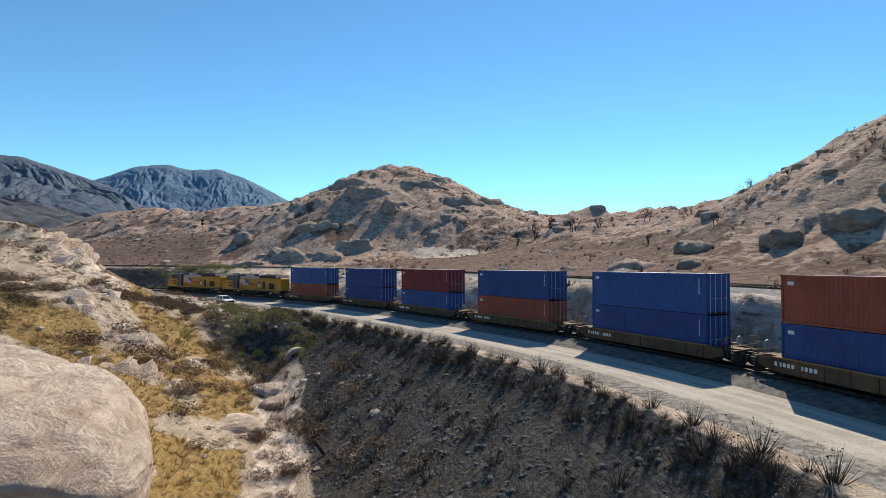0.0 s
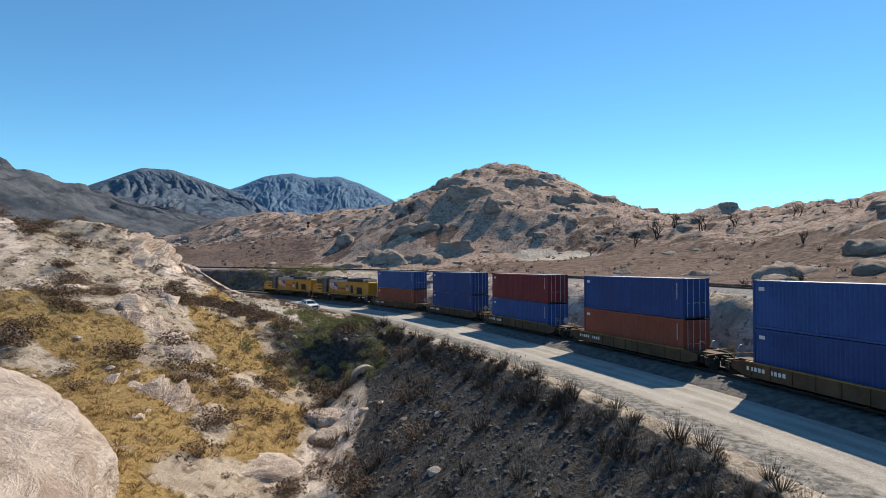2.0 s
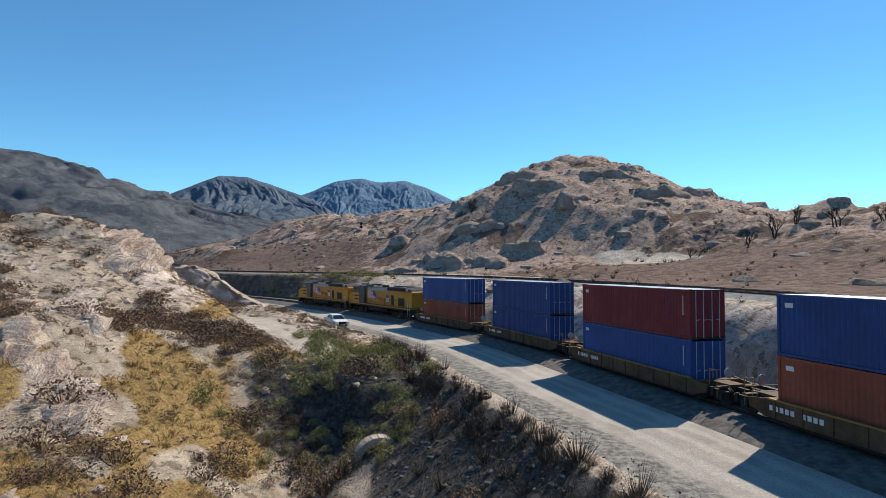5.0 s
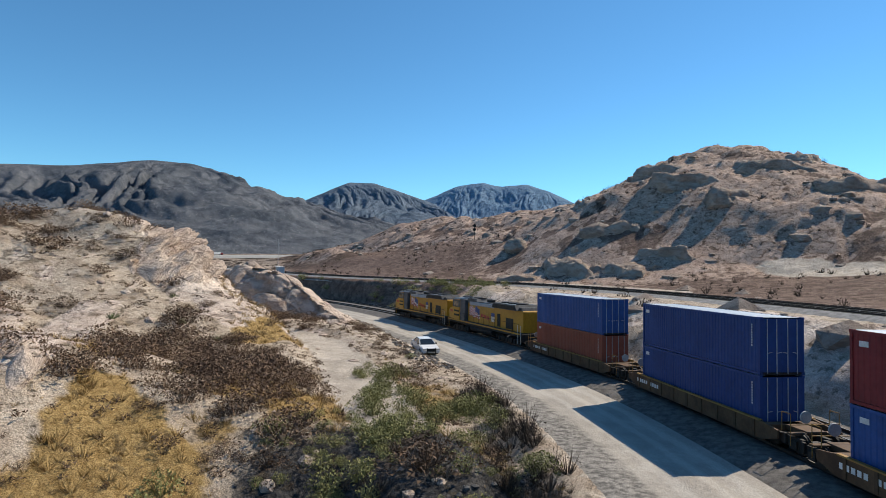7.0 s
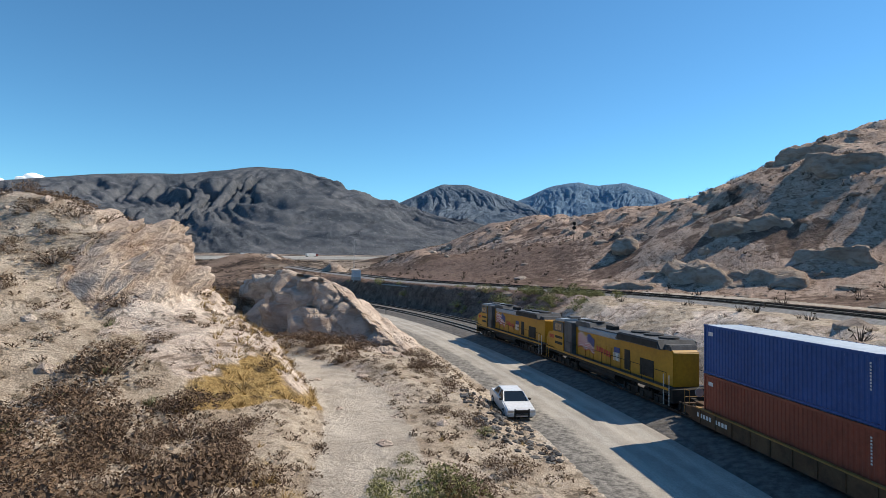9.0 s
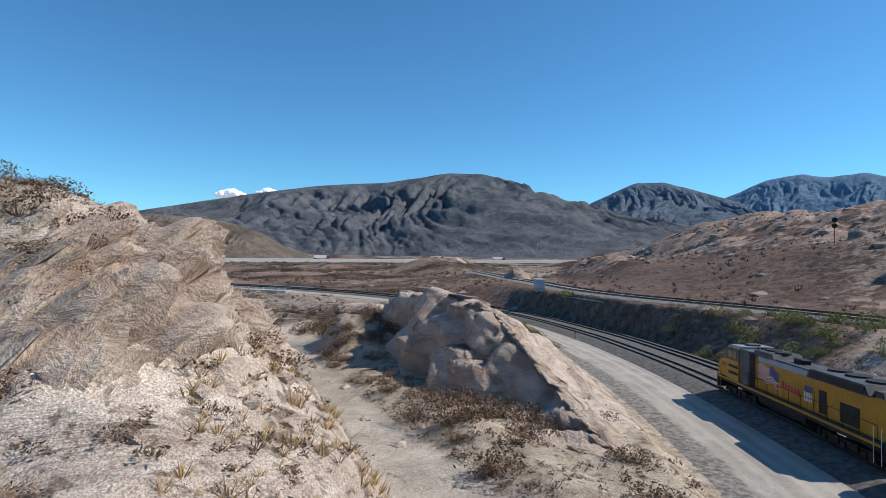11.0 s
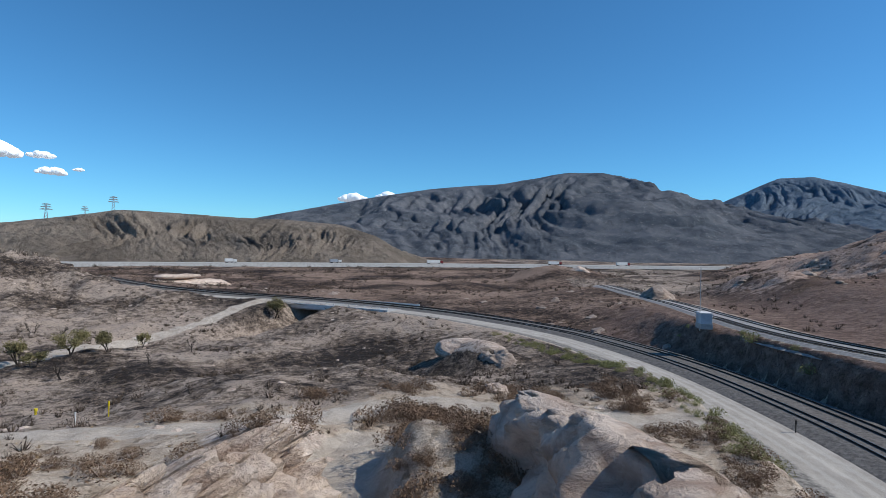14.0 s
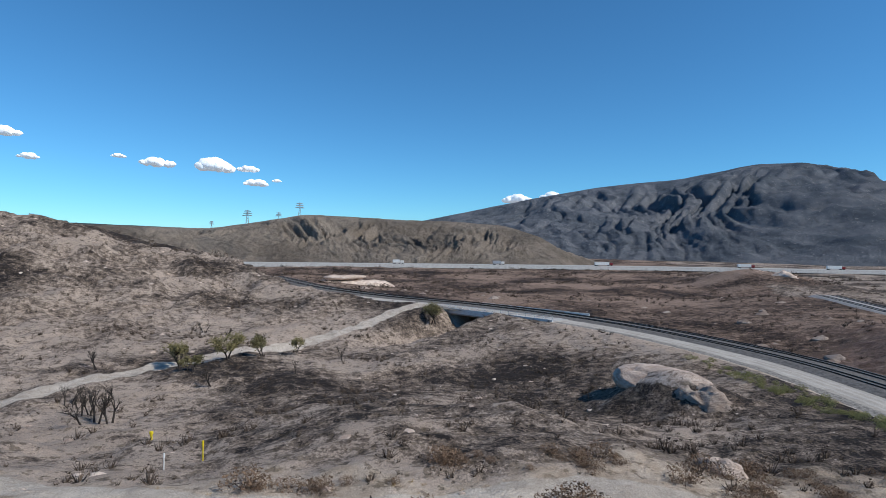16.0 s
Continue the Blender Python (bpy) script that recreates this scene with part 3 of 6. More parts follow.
gx, gy = spread(-4800, 4000, -190, 26, 0.68, 0.008, 0.008), spread(-3500, 4900, 18, 150, 0.68, 0.02, 0.006)
GX, GY = np.meshgrid(gx, gy)
z, rock, grass, burn, dirt, dd, duu, char, rose = height(GX, GY, True)
z = z - 0.14 * ((dd > 0.0) & (dd < 18.0)) - 0.15 * (np.abs(duu) < 5.2) * (dd > 18)
nx, ny = len(gx), len(gy)
idx = np.arange(nx * ny).reshape(ny, nx)
quads = np.stack([idx[:-1, :-1], idx[:-1, 1:], idx[1:, 1:], idx[1:, :-1]], -1).reshape(-1, 4)
ground_me = quads_mesh("ground", np.stack([GX, GY, z], -1).reshape(-1, 3), quads, GROUND, True)
for key, values in (("rock", rock), ("grass", grass), ("burn", burn), ("dirt", dirt), ("char", char), ("rose", rose)):
    ground_me.attributes.new(key, "FLOAT", "POINT").data.foreach_set("value", values.astype(np.float32).ravel())
tagged(new("ground", ground_me), "dry rocky ground with sandstone, burnt soil and golden grass", "ground", kind="structure")


def at_ground(x, y):
    return float(height(np.array([x]), np.array([y]))[0])


# ---- mountains ----
def mountain(name, label, ridge, half, tones, rough, seed, base=-30):
    """A range along a ridge of (x, y, z) plan points, falling off to both sides with gullies."""
    r = np.array(ridge, float)
    s = np.concatenate([[0], np.cumsum(np.hypot(*np.diff(r[:, :2], axis=0).T))])
    n, k = 560, 170
    along = np.linspace(0, s[-1], n)
    ker = np.hanning(25) / np.hanning(25).sum()
    px, py, pz = [np.convolve(np.pad(np.interp(along, s, r[:, i]), 12, mode="edge"), ker, "valid") for i in range(3)]
    pz = pz + 0.012 * (pz - base) * fbm(along / 1.0, along * 0 + seed, half * 0.12, 4)
    tx, ty = np.gradient(px), np.gradient(py)
    wide = np.hanning(91) / np.hanning(91).sum()
    tx, ty = [np.convolve(np.pad(a, 45, mode="edge"), wide, "valid") for a in (tx, ty)]
    ln = np.hypot(tx, ty)
    nxv, nyv = ty / ln, -tx / ln
    mid_ = n // 2
    facing = 1 if (-60 - px[mid_]) * nxv[mid_] + (90 - py[mid_]) * nyv[mid_] > 0 else -1
    v = np.concatenate([np.linspace(-1, 0, 30), np.linspace(0, 1, k - 29)[1:]])
    v = v if facing > 0 else -v[::-1]
    X, Y = px[:, None] + nxv[:, None] * v * half, py[:, None] + nyv[:, None] * v * half
    fall = 0.5 * (1 - np.abs(v)) + 0.5 * (1 - v * v) ** 1.5
    skew = along[:, None] + 0.25 * half * fbm(X, Y, half * 0.5, 2)
    down = np.abs(v)[None, :] + 0 * along[:, None]
    carve = 0.0
    for share, size, twist in ((0.45, 0.30, 1.1), (0.3, 0.13, 2.2), (0.25, 0.05, 3.6)):
        carve = carve + share * np.clip(1 - 3.2 * np.abs(perlin(skew / (half * size) + seed * 3.3 + 0.5 * perlin(X / (half * size), Y / (half * size)), down * twist + seed)), 0, 1)
    h = (pz[:, None] - base) * fall * (1 - rough * carve * smooth(0.02, 0.3, np.abs(v))[None, :])
    ribs = ridged(X + 0.4 * Y, Y - 0.4 * X, half * 0.06, 5, 0.66) - 0.8
    h = h + (pz[:, None] - base) * 0.05 * rough * ribs * smooth(0.015, 0.16, np.abs(v))[None, :] * smooth(1.0, 0.8, np.abs(v))[None, :]
    h = h + (pz[:, None] - base) * fall * 0.03 * fbm(X, Y, half * 0.07, 3) * smooth(0.03, 0.2, np.abs(v))[None, :]
    h = h * smooth(1.0, 0.93, np.abs(v))[None, :]
    Z = base + np.maximum(h, 0)
    ii = np.arange(n * k).reshape(n, k)
    q = np.stack([ii[:-1, :-1], ii[:-1, 1:], ii[1:, 1:], ii[1:, :-1]], -1).reshape(-1, 4)
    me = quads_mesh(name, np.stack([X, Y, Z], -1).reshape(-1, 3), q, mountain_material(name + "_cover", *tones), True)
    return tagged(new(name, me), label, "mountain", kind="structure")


def polar(az, dist, slope, c=(-60, 90, 13)):
    return (c[0] - dist * math.sin(radians(az)), c[1] + dist * math.cos(radians(az)), c[2] + dist * slope)


# aerial haze is put into the base colours of the next three ranges
mountain("mountain_range", "long scrub-covered grey mountain with pale gullies, slightly blued for haze",
         [polar(100, 2500, 0.0), polar(90, 2300, 0.035), polar(82, 2200, 0.066), polar(76, 2150, 0.088), polar(70, 2150, 0.104), polar(64, 2150, 0.112), polar(58, 2150, 0.131),
          polar(54, 2150, 0.130), polar(50, 2250, 0.096), polar(46, 2350, 0.08), polar(42, 2500, 0.06), polar(36, 2700, 0.0)], 1150,
         ((0.092, 0.106, 0.126), (0.178, 0.186, 0.204), (0.37, 0.358, 0.35)), 0.42, 1)
mountain("mountain_peak", "rounded dark mountain, blued in its base colour for haze",
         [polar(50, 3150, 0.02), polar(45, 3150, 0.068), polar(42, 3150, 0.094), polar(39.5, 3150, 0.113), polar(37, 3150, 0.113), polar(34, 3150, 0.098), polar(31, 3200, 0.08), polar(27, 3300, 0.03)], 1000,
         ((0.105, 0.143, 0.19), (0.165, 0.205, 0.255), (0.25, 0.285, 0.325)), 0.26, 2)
mountain("far_mountain_ridge", "distant mountain ridge with two summits, haze blue put into its colour",
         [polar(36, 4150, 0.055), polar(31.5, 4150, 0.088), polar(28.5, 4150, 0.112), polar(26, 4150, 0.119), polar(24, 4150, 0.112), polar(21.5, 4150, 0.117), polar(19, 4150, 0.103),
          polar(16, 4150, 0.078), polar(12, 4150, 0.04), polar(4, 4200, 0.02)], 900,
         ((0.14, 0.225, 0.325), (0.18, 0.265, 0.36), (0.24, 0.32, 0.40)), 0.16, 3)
mountain("far_mountain_shoulder", "hazy far mountain shoulder behind the hill", [polar(-10, 3800, 0.02), polar(-40, 3600, 0.04), polar(-80, 3400, 0.05), polar(-130, 3300, 0.04), polar(-170, 3400, 0.03), polar(-215, 3300, 0.03), polar(-250, 2900, 0.02)], 800,
         ((0.05, 0.06, 0.065), (0.1, 0.11, 0.11), (0.15, 0.15, 0.14)), 0.2, 4)

mountain("brown_hills", "low brown scrub hills beyond the highway",
         [polar(135, 800, 0.0), polar(124, 760, 0.02), polar(116, 780, 0.024), polar(109, 840, 0.02), polar(104, 800, 0.034), polar(99.5, 790, 0.049), polar(95, 790, 0.047), polar(90, 790, 0.043),
          polar(85, 790, 0.042), polar(80, 770, 0.036), polar(76.5, 750, 0.018), polar(73.5, 735, -0.018), polar(72, 730, -0.05)], 210,
         ((0.19, 0.158, 0.128), (0.34, 0.285, 0.23), (0.075, 0.066, 0.052)), 0.5, 6, -12)
mountain("far_plateau", "pale distant plateau behind the hills", [polar(140, 1900, 0.0), polar(128, 1700, 0.03), polar(118, 1600, 0.021), polar(108, 1600, 0.021), polar(98, 1700, 0.015)], 400,
         ((0.26, 0.21, 0.17), (0.38, 0.315, 0.255), (0.14, 0.12, 0.095)), 0.2, 8)

# ---- road and tracks ----
def swept(name, curve, profile, zf, mat, closed=False):
    """A cross profile of (offset to the right, height) carried along a plan curve."""
    rows_, cols = [offset(curve, o) for o, _ in profile], len(profile)
    base = zf(curve[:, 0], curve[:, 1])
    v = np.stack([np.column_stack([r, base + h]) for r, (_, h) in zip(rows_, profile)], 1).reshape(-1, 3)
    ii = np.arange(len(v)).reshape(-1, cols)
    if closed:
        ii = np.column_stack([ii, ii[:, 0]])
    q = np.stack([ii[:-1, :-1], ii[:-1, 1:], ii[1:, 1:], ii[1:, :-1]], -1).reshape(-1, 4)
    return quads_mesh(name, v, q, mat, False)


road_line = edge[(edge[:, 1] > -50)]
road_prof = [(-1.3, -0.3), (-0.7, -0.02)] + [(o, 0.03 + 0.025 * math.sin(o * 2.2)) for o in np.linspace(-0.2, 6.6, 18)] + [(7.0, -0.25)]
road_me = swept("road", road_line, road_prof, road_z, ROAD)
road_me.attributes.new("across", "FLOAT", "POINT").data.foreach_set("value", np.tile([o for o, _ in road_prof], len(road_line)).astype(np.float32))
tagged(part("road", road_me), "pale gravel service road beside the tracks", "road", kind="structure")


def ballast_bed(name, label, line, profile, zf, mat):
    return tagged(part(name, swept(name, line, profile, zf, mat)), label, "ballast", kind="structure")


ballast_bed("ballast_bed", "dark crushed-stone ballast under two tracks", road_line,
            [(6.2, -0.25), (7.0, 0.03), (8.4, 0.36), (9.0, 0.42), (12.4, 0.40), (15.9, 0.42), (16.6, 0.36), (18.0, -0.1), (18.6, -0.6)], road_z, BALLAST)
ballast_bed("upper_ballast_bed", "grey ballast of the upper railway grade", upper,
            [(-6.4, -0.9), (-4.6, 0.0), (-3.8, 0.35), (0, 0.33), (3.8, 0.35), (4.6, 0.0), (5.4, -0.6)], upper_z, PALE_BALLAST)


def track(name, label, line, centre, zf, lift, ties_where):
    t = thing(name, label, "railway track", kind="structure")
    for o in (-0.7175, 0.7175):
        c = centre + o
        prof = [(c - 0.075, lift), (c - 0.02, lift + 0.03), (c - 0.02, lift + 0.13), (c - 0.036, lift + 0.14), (c - 0.036, lift + 0.175),
                (c + 0.036, lift + 0.175), (c + 0.036, lift + 0.14), (c + 0.02, lift + 0.13), (c + 0.02, lift + 0.03), (c + 0.075, lift)]
        part("rail", swept("rail", line, prof, zf, STEEL_RAIL), t, "dark steel rail")
        part("rail_head", swept("rail_head", line, [(c - 0.033, lift + 0.177), (c + 0.033, lift + 0.177)], zf, RAIL_TOP), t, "worn bright running surface")
    fine = spline(line[::6], 0.56)
    mid = offset(fine, centre)
    keep = [i for i in range(len(mid)) if ties_where(*mid[i])]
    g = np.gradient(mid, axis=0)
    sing = boxes("tie", TIE, (-0.11, 0.11, -1.3, 1.3, -0.12, 0.0), bevel=0.01)
    box = np.array([v.co[:] for v in sing.vertices])
    fc = [list(p.vertices) for p in sing.polygons if len(p.vertices) == 4]
    near = sorted(keep, key=lambda i: (mid[i][0] + 115) ** 2 + (mid[i][1] - 160) ** 2)
    one, rest = near[:150], near[150:]
    for i in one:
        a = math.atan2(g[i][1], g[i][0])
        part("tie", sing, t, "", pose(mid[i][0], mid[i][1], float(zf(*mid[i])) + lift + 0.01, 0, 0, math.degrees(a)))
    V, F = [], []
    for i in rest:
        c, s = g[i] / np.hypot(*g[i])
        V.append(np.column_stack([box[:, 0] * c - box[:, 1] * s + mid[i][0], box[:, 0] * s + box[:, 1] * c + mid[i][1], box[:, 2] + float(zf(*mid[i])) + lift + 0.01]))
        F.append(np.array(fc) + len(box) * len(F))
    ob = part("ties", quads_mesh("ties", np.vstack(V), np.vstack(F), TIE), t)
    ob["kind"] = "stuff"
    return t


track("near_track", "main track of dark rails on wooden ties in ballast", road_line, TRACKS[0], road_z, 0.43, lambda x, y: x > -260)
track("second_track", "second main track of dark rails beside it", road_line, TRACKS[1], road_z, 0.43, lambda x, y: x > -260)
track("upper_track", "upper grade track of dark rails on ties", upper, UPPER_TRACKS[0], upper_z, 0.36, lambda x, y: x > -150)
track("upper_second_track", "second upper grade track of dark rails", upper, UPPER_TRACKS[1], upper_z, 0.36, lambda x, y: x > -150)


# ---- locomotives ----
def wheel_meshes():
    bm = bmesh.new()
    for y0, y1, r in ((-0.07, 0.05, 0.5), (0.05, 0.08, 0.535)):
        bmesh.ops.create_cone(bm, cap_ends=True, segments=20, radius1=r, radius2=r, depth=y1 - y0,
                              matrix=Matrix.Translation((0, (y0 + y1) / 2, 0)) @ Matrix.Rotation(math.pi / 2, 4, "X"))
    bmesh.ops.create_cone(bm, cap_ends=True, segments=12, radius1=0.16, radius2=0.12, depth=0.16, matrix=Matrix.Translation((0, -0.12, 0)) @ Matrix.Rotation(math.pi / 2, 4, "X"))
    return from_bm("wheel", bm, BLACK)


WHEEL = wheel_meshes()


def bogie(parent, x, axles, pitch, half):
    b = part("bogie", boxes("bogie", BLACK, (-half, half, -1.12, -0.92, 0.42, 0.86), (-half, half, 0.92, 1.12, 0.42, 0.86), (-0.35, 0.35, -0.92, 0.92, 0.5, 0.8),
                            *[(a * pitch - 0.22, a * pitch + 0.22, s * 1.12, s * 1.24, 0.32, 0.72) for a in axles for s in (-1, 1)],
                            *[(a * pitch + 0.42, a * pitch + 0.62, s * 1.1, s * 1.26, 0.45, 0.95) for a in axles for s in (-1, 1)], bevel=0.02), parent, at=pose(x, 0, 0))
    for a in axles:
        for s in (-1, 1):
            part("wheel", WHEEL, b, "", pose(a * pitch, s * 0.74, 0.52, 0, 0, 0 if s < 0 else 180))
    return b


def wavy_flag(name, x0, x1, z0, z1, y, parent):
    """A waving striped flag painted on the hood side: stripes and a blue field as thin shapes."""
    f = part(name, wave_strip("flag_field", x0, x0 + (x1 - x0) * 0.42, z0 + (z1 - z0) * 0.46, z1, y, NAVY), parent, "waving striped flag decal")
    for i in range(7):
        zz = z0 + (z1 - z0) * i / 7
        xs = x0 if i < 3 else x0 + (x1 - x0) * 0.42
        part("flag_stripe", wave_strip("flag_stripe", xs, x1, zz, zz + (z1 - z0) / 13.5, y, RED if i % 1 == 0 else WHITE), f)
        part("flag_stripe", wave_strip("flag_stripe", xs, x1, zz + (z1 - z0) / 13.5, zz + (z1 - z0) / 7, y, WHITE), f)
    return f


def wave_strip(name, x0, x1, z0, z1, y, mat):
    n, v, f = 14, [], []
    for i in range(n + 1):
        x = x0 + (x1 - x0) * i / n
        w = 0.13 * math.sin(x * 4.2) + 0.08 * (x - x0)
        v += [(x, y, z0 + w), (x, y, z1 + w)]
        if i:
            f.append((2 * i - 2, 2 * i, 2 * i + 1, 2 * i - 1))
    return mesh_from(name, v, f, mat)


def locomotive(label):
    """A six-axle wide-nose diesel, 22.6 m long, running towards +x, yellow with grey roof."""
    t = thing("locomotive", label, "locomotive", group="locomotives of the train")
    part("underframe", boxes("underframe", BLACK, (-10.6, 10.6, -1.5, 1.5, 1.25, 1.62), (-10.9, -10.6, -1.4, 1.4, 0.7, 1.6), (10.6, 10.95, -1.4, 1.4, 0.5, 1.62),
                             (11.0, 11.3, -0.18, 0.18, 0.75, 1.05), (-11.3, -10.9, -0.18, 0.18, 0.75, 1.05), bevel=0.02), t, "black underframe")
    for s in (-1, 1):
        part("sill_stripe", boxes("sill_stripe", YELLOW, (-10.6, 10.6, s * 1.503, s * 1.53, 1.48, 1.64)), t, "yellow sill edge")
        part("walkway", boxes("walkway", LOCO_GREY, (-10.4, 6.2, s * 1.0, s * 1.5, 1.62, 1.66)), t)
    bm = bmesh.new()
    m = Matrix.Translation((0, 0, 0.95)) @ Matrix.Rotation(math.pi / 2, 4, "Y") @ Matrix.Diagonal((0.62, 1.36, 1, 1))
    bmesh.ops.create_cone(bm, cap_ends=True, segments=20, radius1=1, radius2=1, depth=6.4, matrix=m)
    part("fuel_tank", from_bm("fuel_tank", bm, BLACK), t, "black fuel tank")
    bogie(t, 6.9, (-1, 0, 1), 1.85, 2.7)
    bogie(t, -6.9, (-1, 0, 1), 1.85, 2.7)
    part("nose", extruded("nose", [(8.6, 1.64), (10.75, 1.64), (10.8, 2.5), (10.4, 3.1), (8.6, 3.25)], -1.35, 1.35, YELLOW, 0.08), t, "yellow sloping nose")
    cab = part("cab", extruded("cab", [(6.3, 1.64), (8.6, 1.64), (8.6, 3.2), (8.95, 3.25), (8.6, 4.35), (6.3, 4.42)], -1.52, 1.52, YELLOW, 0.05), t, "yellow driver's cab")
    part("cab_roof", extruded("cab_roof", [(6.2, 4.36), (8.75, 4.3), (8.6, 4.5), (8.2, 4.62), (6.2, 4.68)], -1.4, 1.4, ROOF_GREY, 0.05), cab, "light grey cab roof")
    for s in (-1, 1):
        part("cab_upper_side", boxes("cab_upper_side", LOCO_GREY, (6.28, 8.72, min(s * 1.5, s * 1.535), max(s * 1.5, s * 1.535), 3.35, 4.34)), cab, "dark grey upper cab side")
    for s in (-1, 1):
        for x in (6.7, 7.55):
            part("side_window", boxes("side_window", GLASS, (x, x + 0.7, s * 1.537, s * 1.55, 3.5, 4.15)), cab, "dark glass window")
        part("windscreen", mesh_from("windscreen", [(8.985, s * 0.15, 3.36), (8.985, s * 1.3, 3.36), (8.68, s * 1.25, 4.22), (8.68, s * 0.15, 4.22)], [(0, 1, 2, 3)], GLASS), cab, "dark windscreen")
        part("vent_grille", boxes("vent_grille", BLACK, (6.5, 8.2, s * 1.52, s * 1.545, 2.72, 2.95), (6.5, 8.2, s * 1.52, s * 1.545, 2.15, 2.4)), cab, "black slotted grille")
        part("nose_marking", boxes("nose_marking", RED, *[(9.0 + 0.28 * i, 9.2 + 0.28 * i, s * 1.353, s * 1.362, 2.55, 2.9) for i in range(4)]), t, "red marks on the nose side")
        part("cab_door", boxes("cab_door", LOCO_GREY, (8.65, 8.69, s * 0.75, s * 1.3, 1.7, 3.15)), cab)
        part("headlight", boxes("headlight", WHITE, (10.76, 10.8, s * 0.12 - 0.09, s * 0.12 + 0.09, 2.75, 2.95)), t, "round white headlight")
    hood = part("long_hood", extruded("long_hood", [(-10.4, 1.64), (6.3, 1.64), (6.3, 4.2), (5.6, 4.3), (-9.9, 4.2), (-10.4, 3.9)], -0.98, 0.98, YELLOW, 0.05), t, "yellow engine hood")
    part("hood_roof", extruded("hood_roof", [(-10.2, 3.95), (6.2, 4.05), (6.2, 4.42), (-10.0, 4.35)], -1.02, 1.02, LOCO_GREY, 0.06), hood, "sooty grey hood roof")
    part("inverter_cabinet", boxes("inverter_cabinet", LOCO_GREY, (4.6, 6.28, -1.45, 1.45, 1.66, 4.5), bevel=0.05), hood, "dark grey cabinet behind the cab")
    part("dynamic_brake_hatch", extruded("dynamic_brake_hatch", [(1.4, 4.3), (4.6, 4.3), (4.3, 4.72), (1.7, 4.72)], -1.15, 1.15, LOCO_GREY, 0.05), hood)
    part("radiator_housing", extruded("radiator_housing", [(-9.6, 4.0), (-3.4, 4.0), (-3.9, 4.62), (-9.2, 4.62)], -1.5, 1.5, LOCO_GREY, 0.08), hood, "flared dark radiator housing")
    for s in (-1, 1):
        part("air_duct", boxes("air_duct", ROOF_GREY, (-3.2, 3.9, s * 0.95, s * 1.12, 3.85, 4.3), bevel=0.06), hood, "light grey rounded duct")
        part("radiator_grille", boxes("radiator_grille", BLACK, (-9.3, -3.9, s * 1.505, s * 1.53, 4.08, 4.5)), hood, "black grille")
        for x0, x1, z0, z1 in ((-8.1, -6.3, 1.8, 3.0), (-4.9, -4.1, 1.8, 3.3)):
            part("equipment_door", boxes("equipment_door", BLACK, (x0, x1, s * 0.985, s * 1.01, z0, z1)), hood, "dark louvred door")
        for i in range(9):
            x = -3.6 + 0.78 * i
            part("hood_door", boxes("hood_door", YELLOW, (x, x + 0.68, s * 0.985, s * 1.005, 1.75, 3.1), bevel=0.008), hood)
        wavy_flag("flag", 0.9, 4.1, 2.2, 3.55, s * 1.015 if s > 0 else s * 1.015, hood)
        part("shield_badge", boxes("shield_badge", NAVY, (-3.4, -2.5, s * 1.01, s * 1.03, 2.85, 3.25)), hood, "blue and white badge")
        part("badge_lower", boxes("badge_lower", WHITE, *[(-3.35 + 0.2 * i, -3.25 + 0.2 * i, s * 1.01, s * 1.03, 2.2, 2.84) for i in range(5)]), hood)
        part("side_marking", boxes("side_marking", RED, *[(-1.9 + 0.42 * i, -1.62 + 0.42 * i, s * 1.01, s * 1.022, 2.3 + 0.04 * i, 2.75 + 0.04 * i) for i in range(6)]), hood, "red painted marking")
        bm = bmesh.new()
        tube(bm, (-10.3, s * 1.47, 2.62), (6.2, s * 1.47, 2.62), 0.022)
        for i in range(12):
            x = -10.3 + 1.5 * i
            tube(bm, (x, s * 1.47, 1.6), (x, s * 1.47, 2.64), 0.02)
        part("handrail", from_bm("handrail", bm, BLACK), t, "thin dark handrail")
        for x in (-10.35, 10.25):
            bm = bmesh.new()
            for dx in (-0.32, 0.32):
                tube(bm, (x + dx, s * 1.5, 0.5), (x + dx, s * 1.5, 2.5), 0.025)
            part("grab_iron", from_bm("grab_iron", bm, WHITE if x < 0 else YELLOW), t, "pale upright grab irons")
            part("step", boxes("step", BLACK, *[(x - 0.33, x + 0.33, s * 1.2, s * 1.5, 0.42 + 0.36 * k, 0.47 + 0.36 * k) for k in range(3)]), t)
    for x in (-8.4, -6.5, -4.7):
        bm = bmesh.new()
        bmesh.ops.create_cone(bm, cap_ends=True, segments=20, radius1=0.72, radius2=0.68, depth=0.12, matrix=Matrix.Translation((x, 0, 4.68)))
        part("radiator_fan", from_bm("radiator_fan", bm, BLACK), hood, "round radiator fan cowl")
    for x in (2.2, 3.6):
        bm = bmesh.new()
        bmesh.ops.create_cone(bm, cap_ends=True, segments=18, radius1=0.6, radius2=0.58, depth=0.12, matrix=Matrix.Translation((x, 0, 4.77)))
        part("brake_fan", from_bm("brake_fan", bm, BLACK), hood)
    part("exhaust_stack", boxes("exhaust_stack", BLACK, (-1.0, 0.2, -0.3, 0.3, 4.35, 4.72), bevel=0.03), hood)
    bm = bmesh.new()
    for i in range(3):
        tube(bm, (5.0, -0.3 + 0.3 * i, 4.62), (5.5, -0.3 + 0.3 * i, 4.66), 0.05, 8, 0.1)
    tube(bm, (5.0, -0.35, 4.6), (5.0, 0.35, 4.6), 0.04)
    part("air_horn", from_bm("air_horn", bm, BLACK), t)
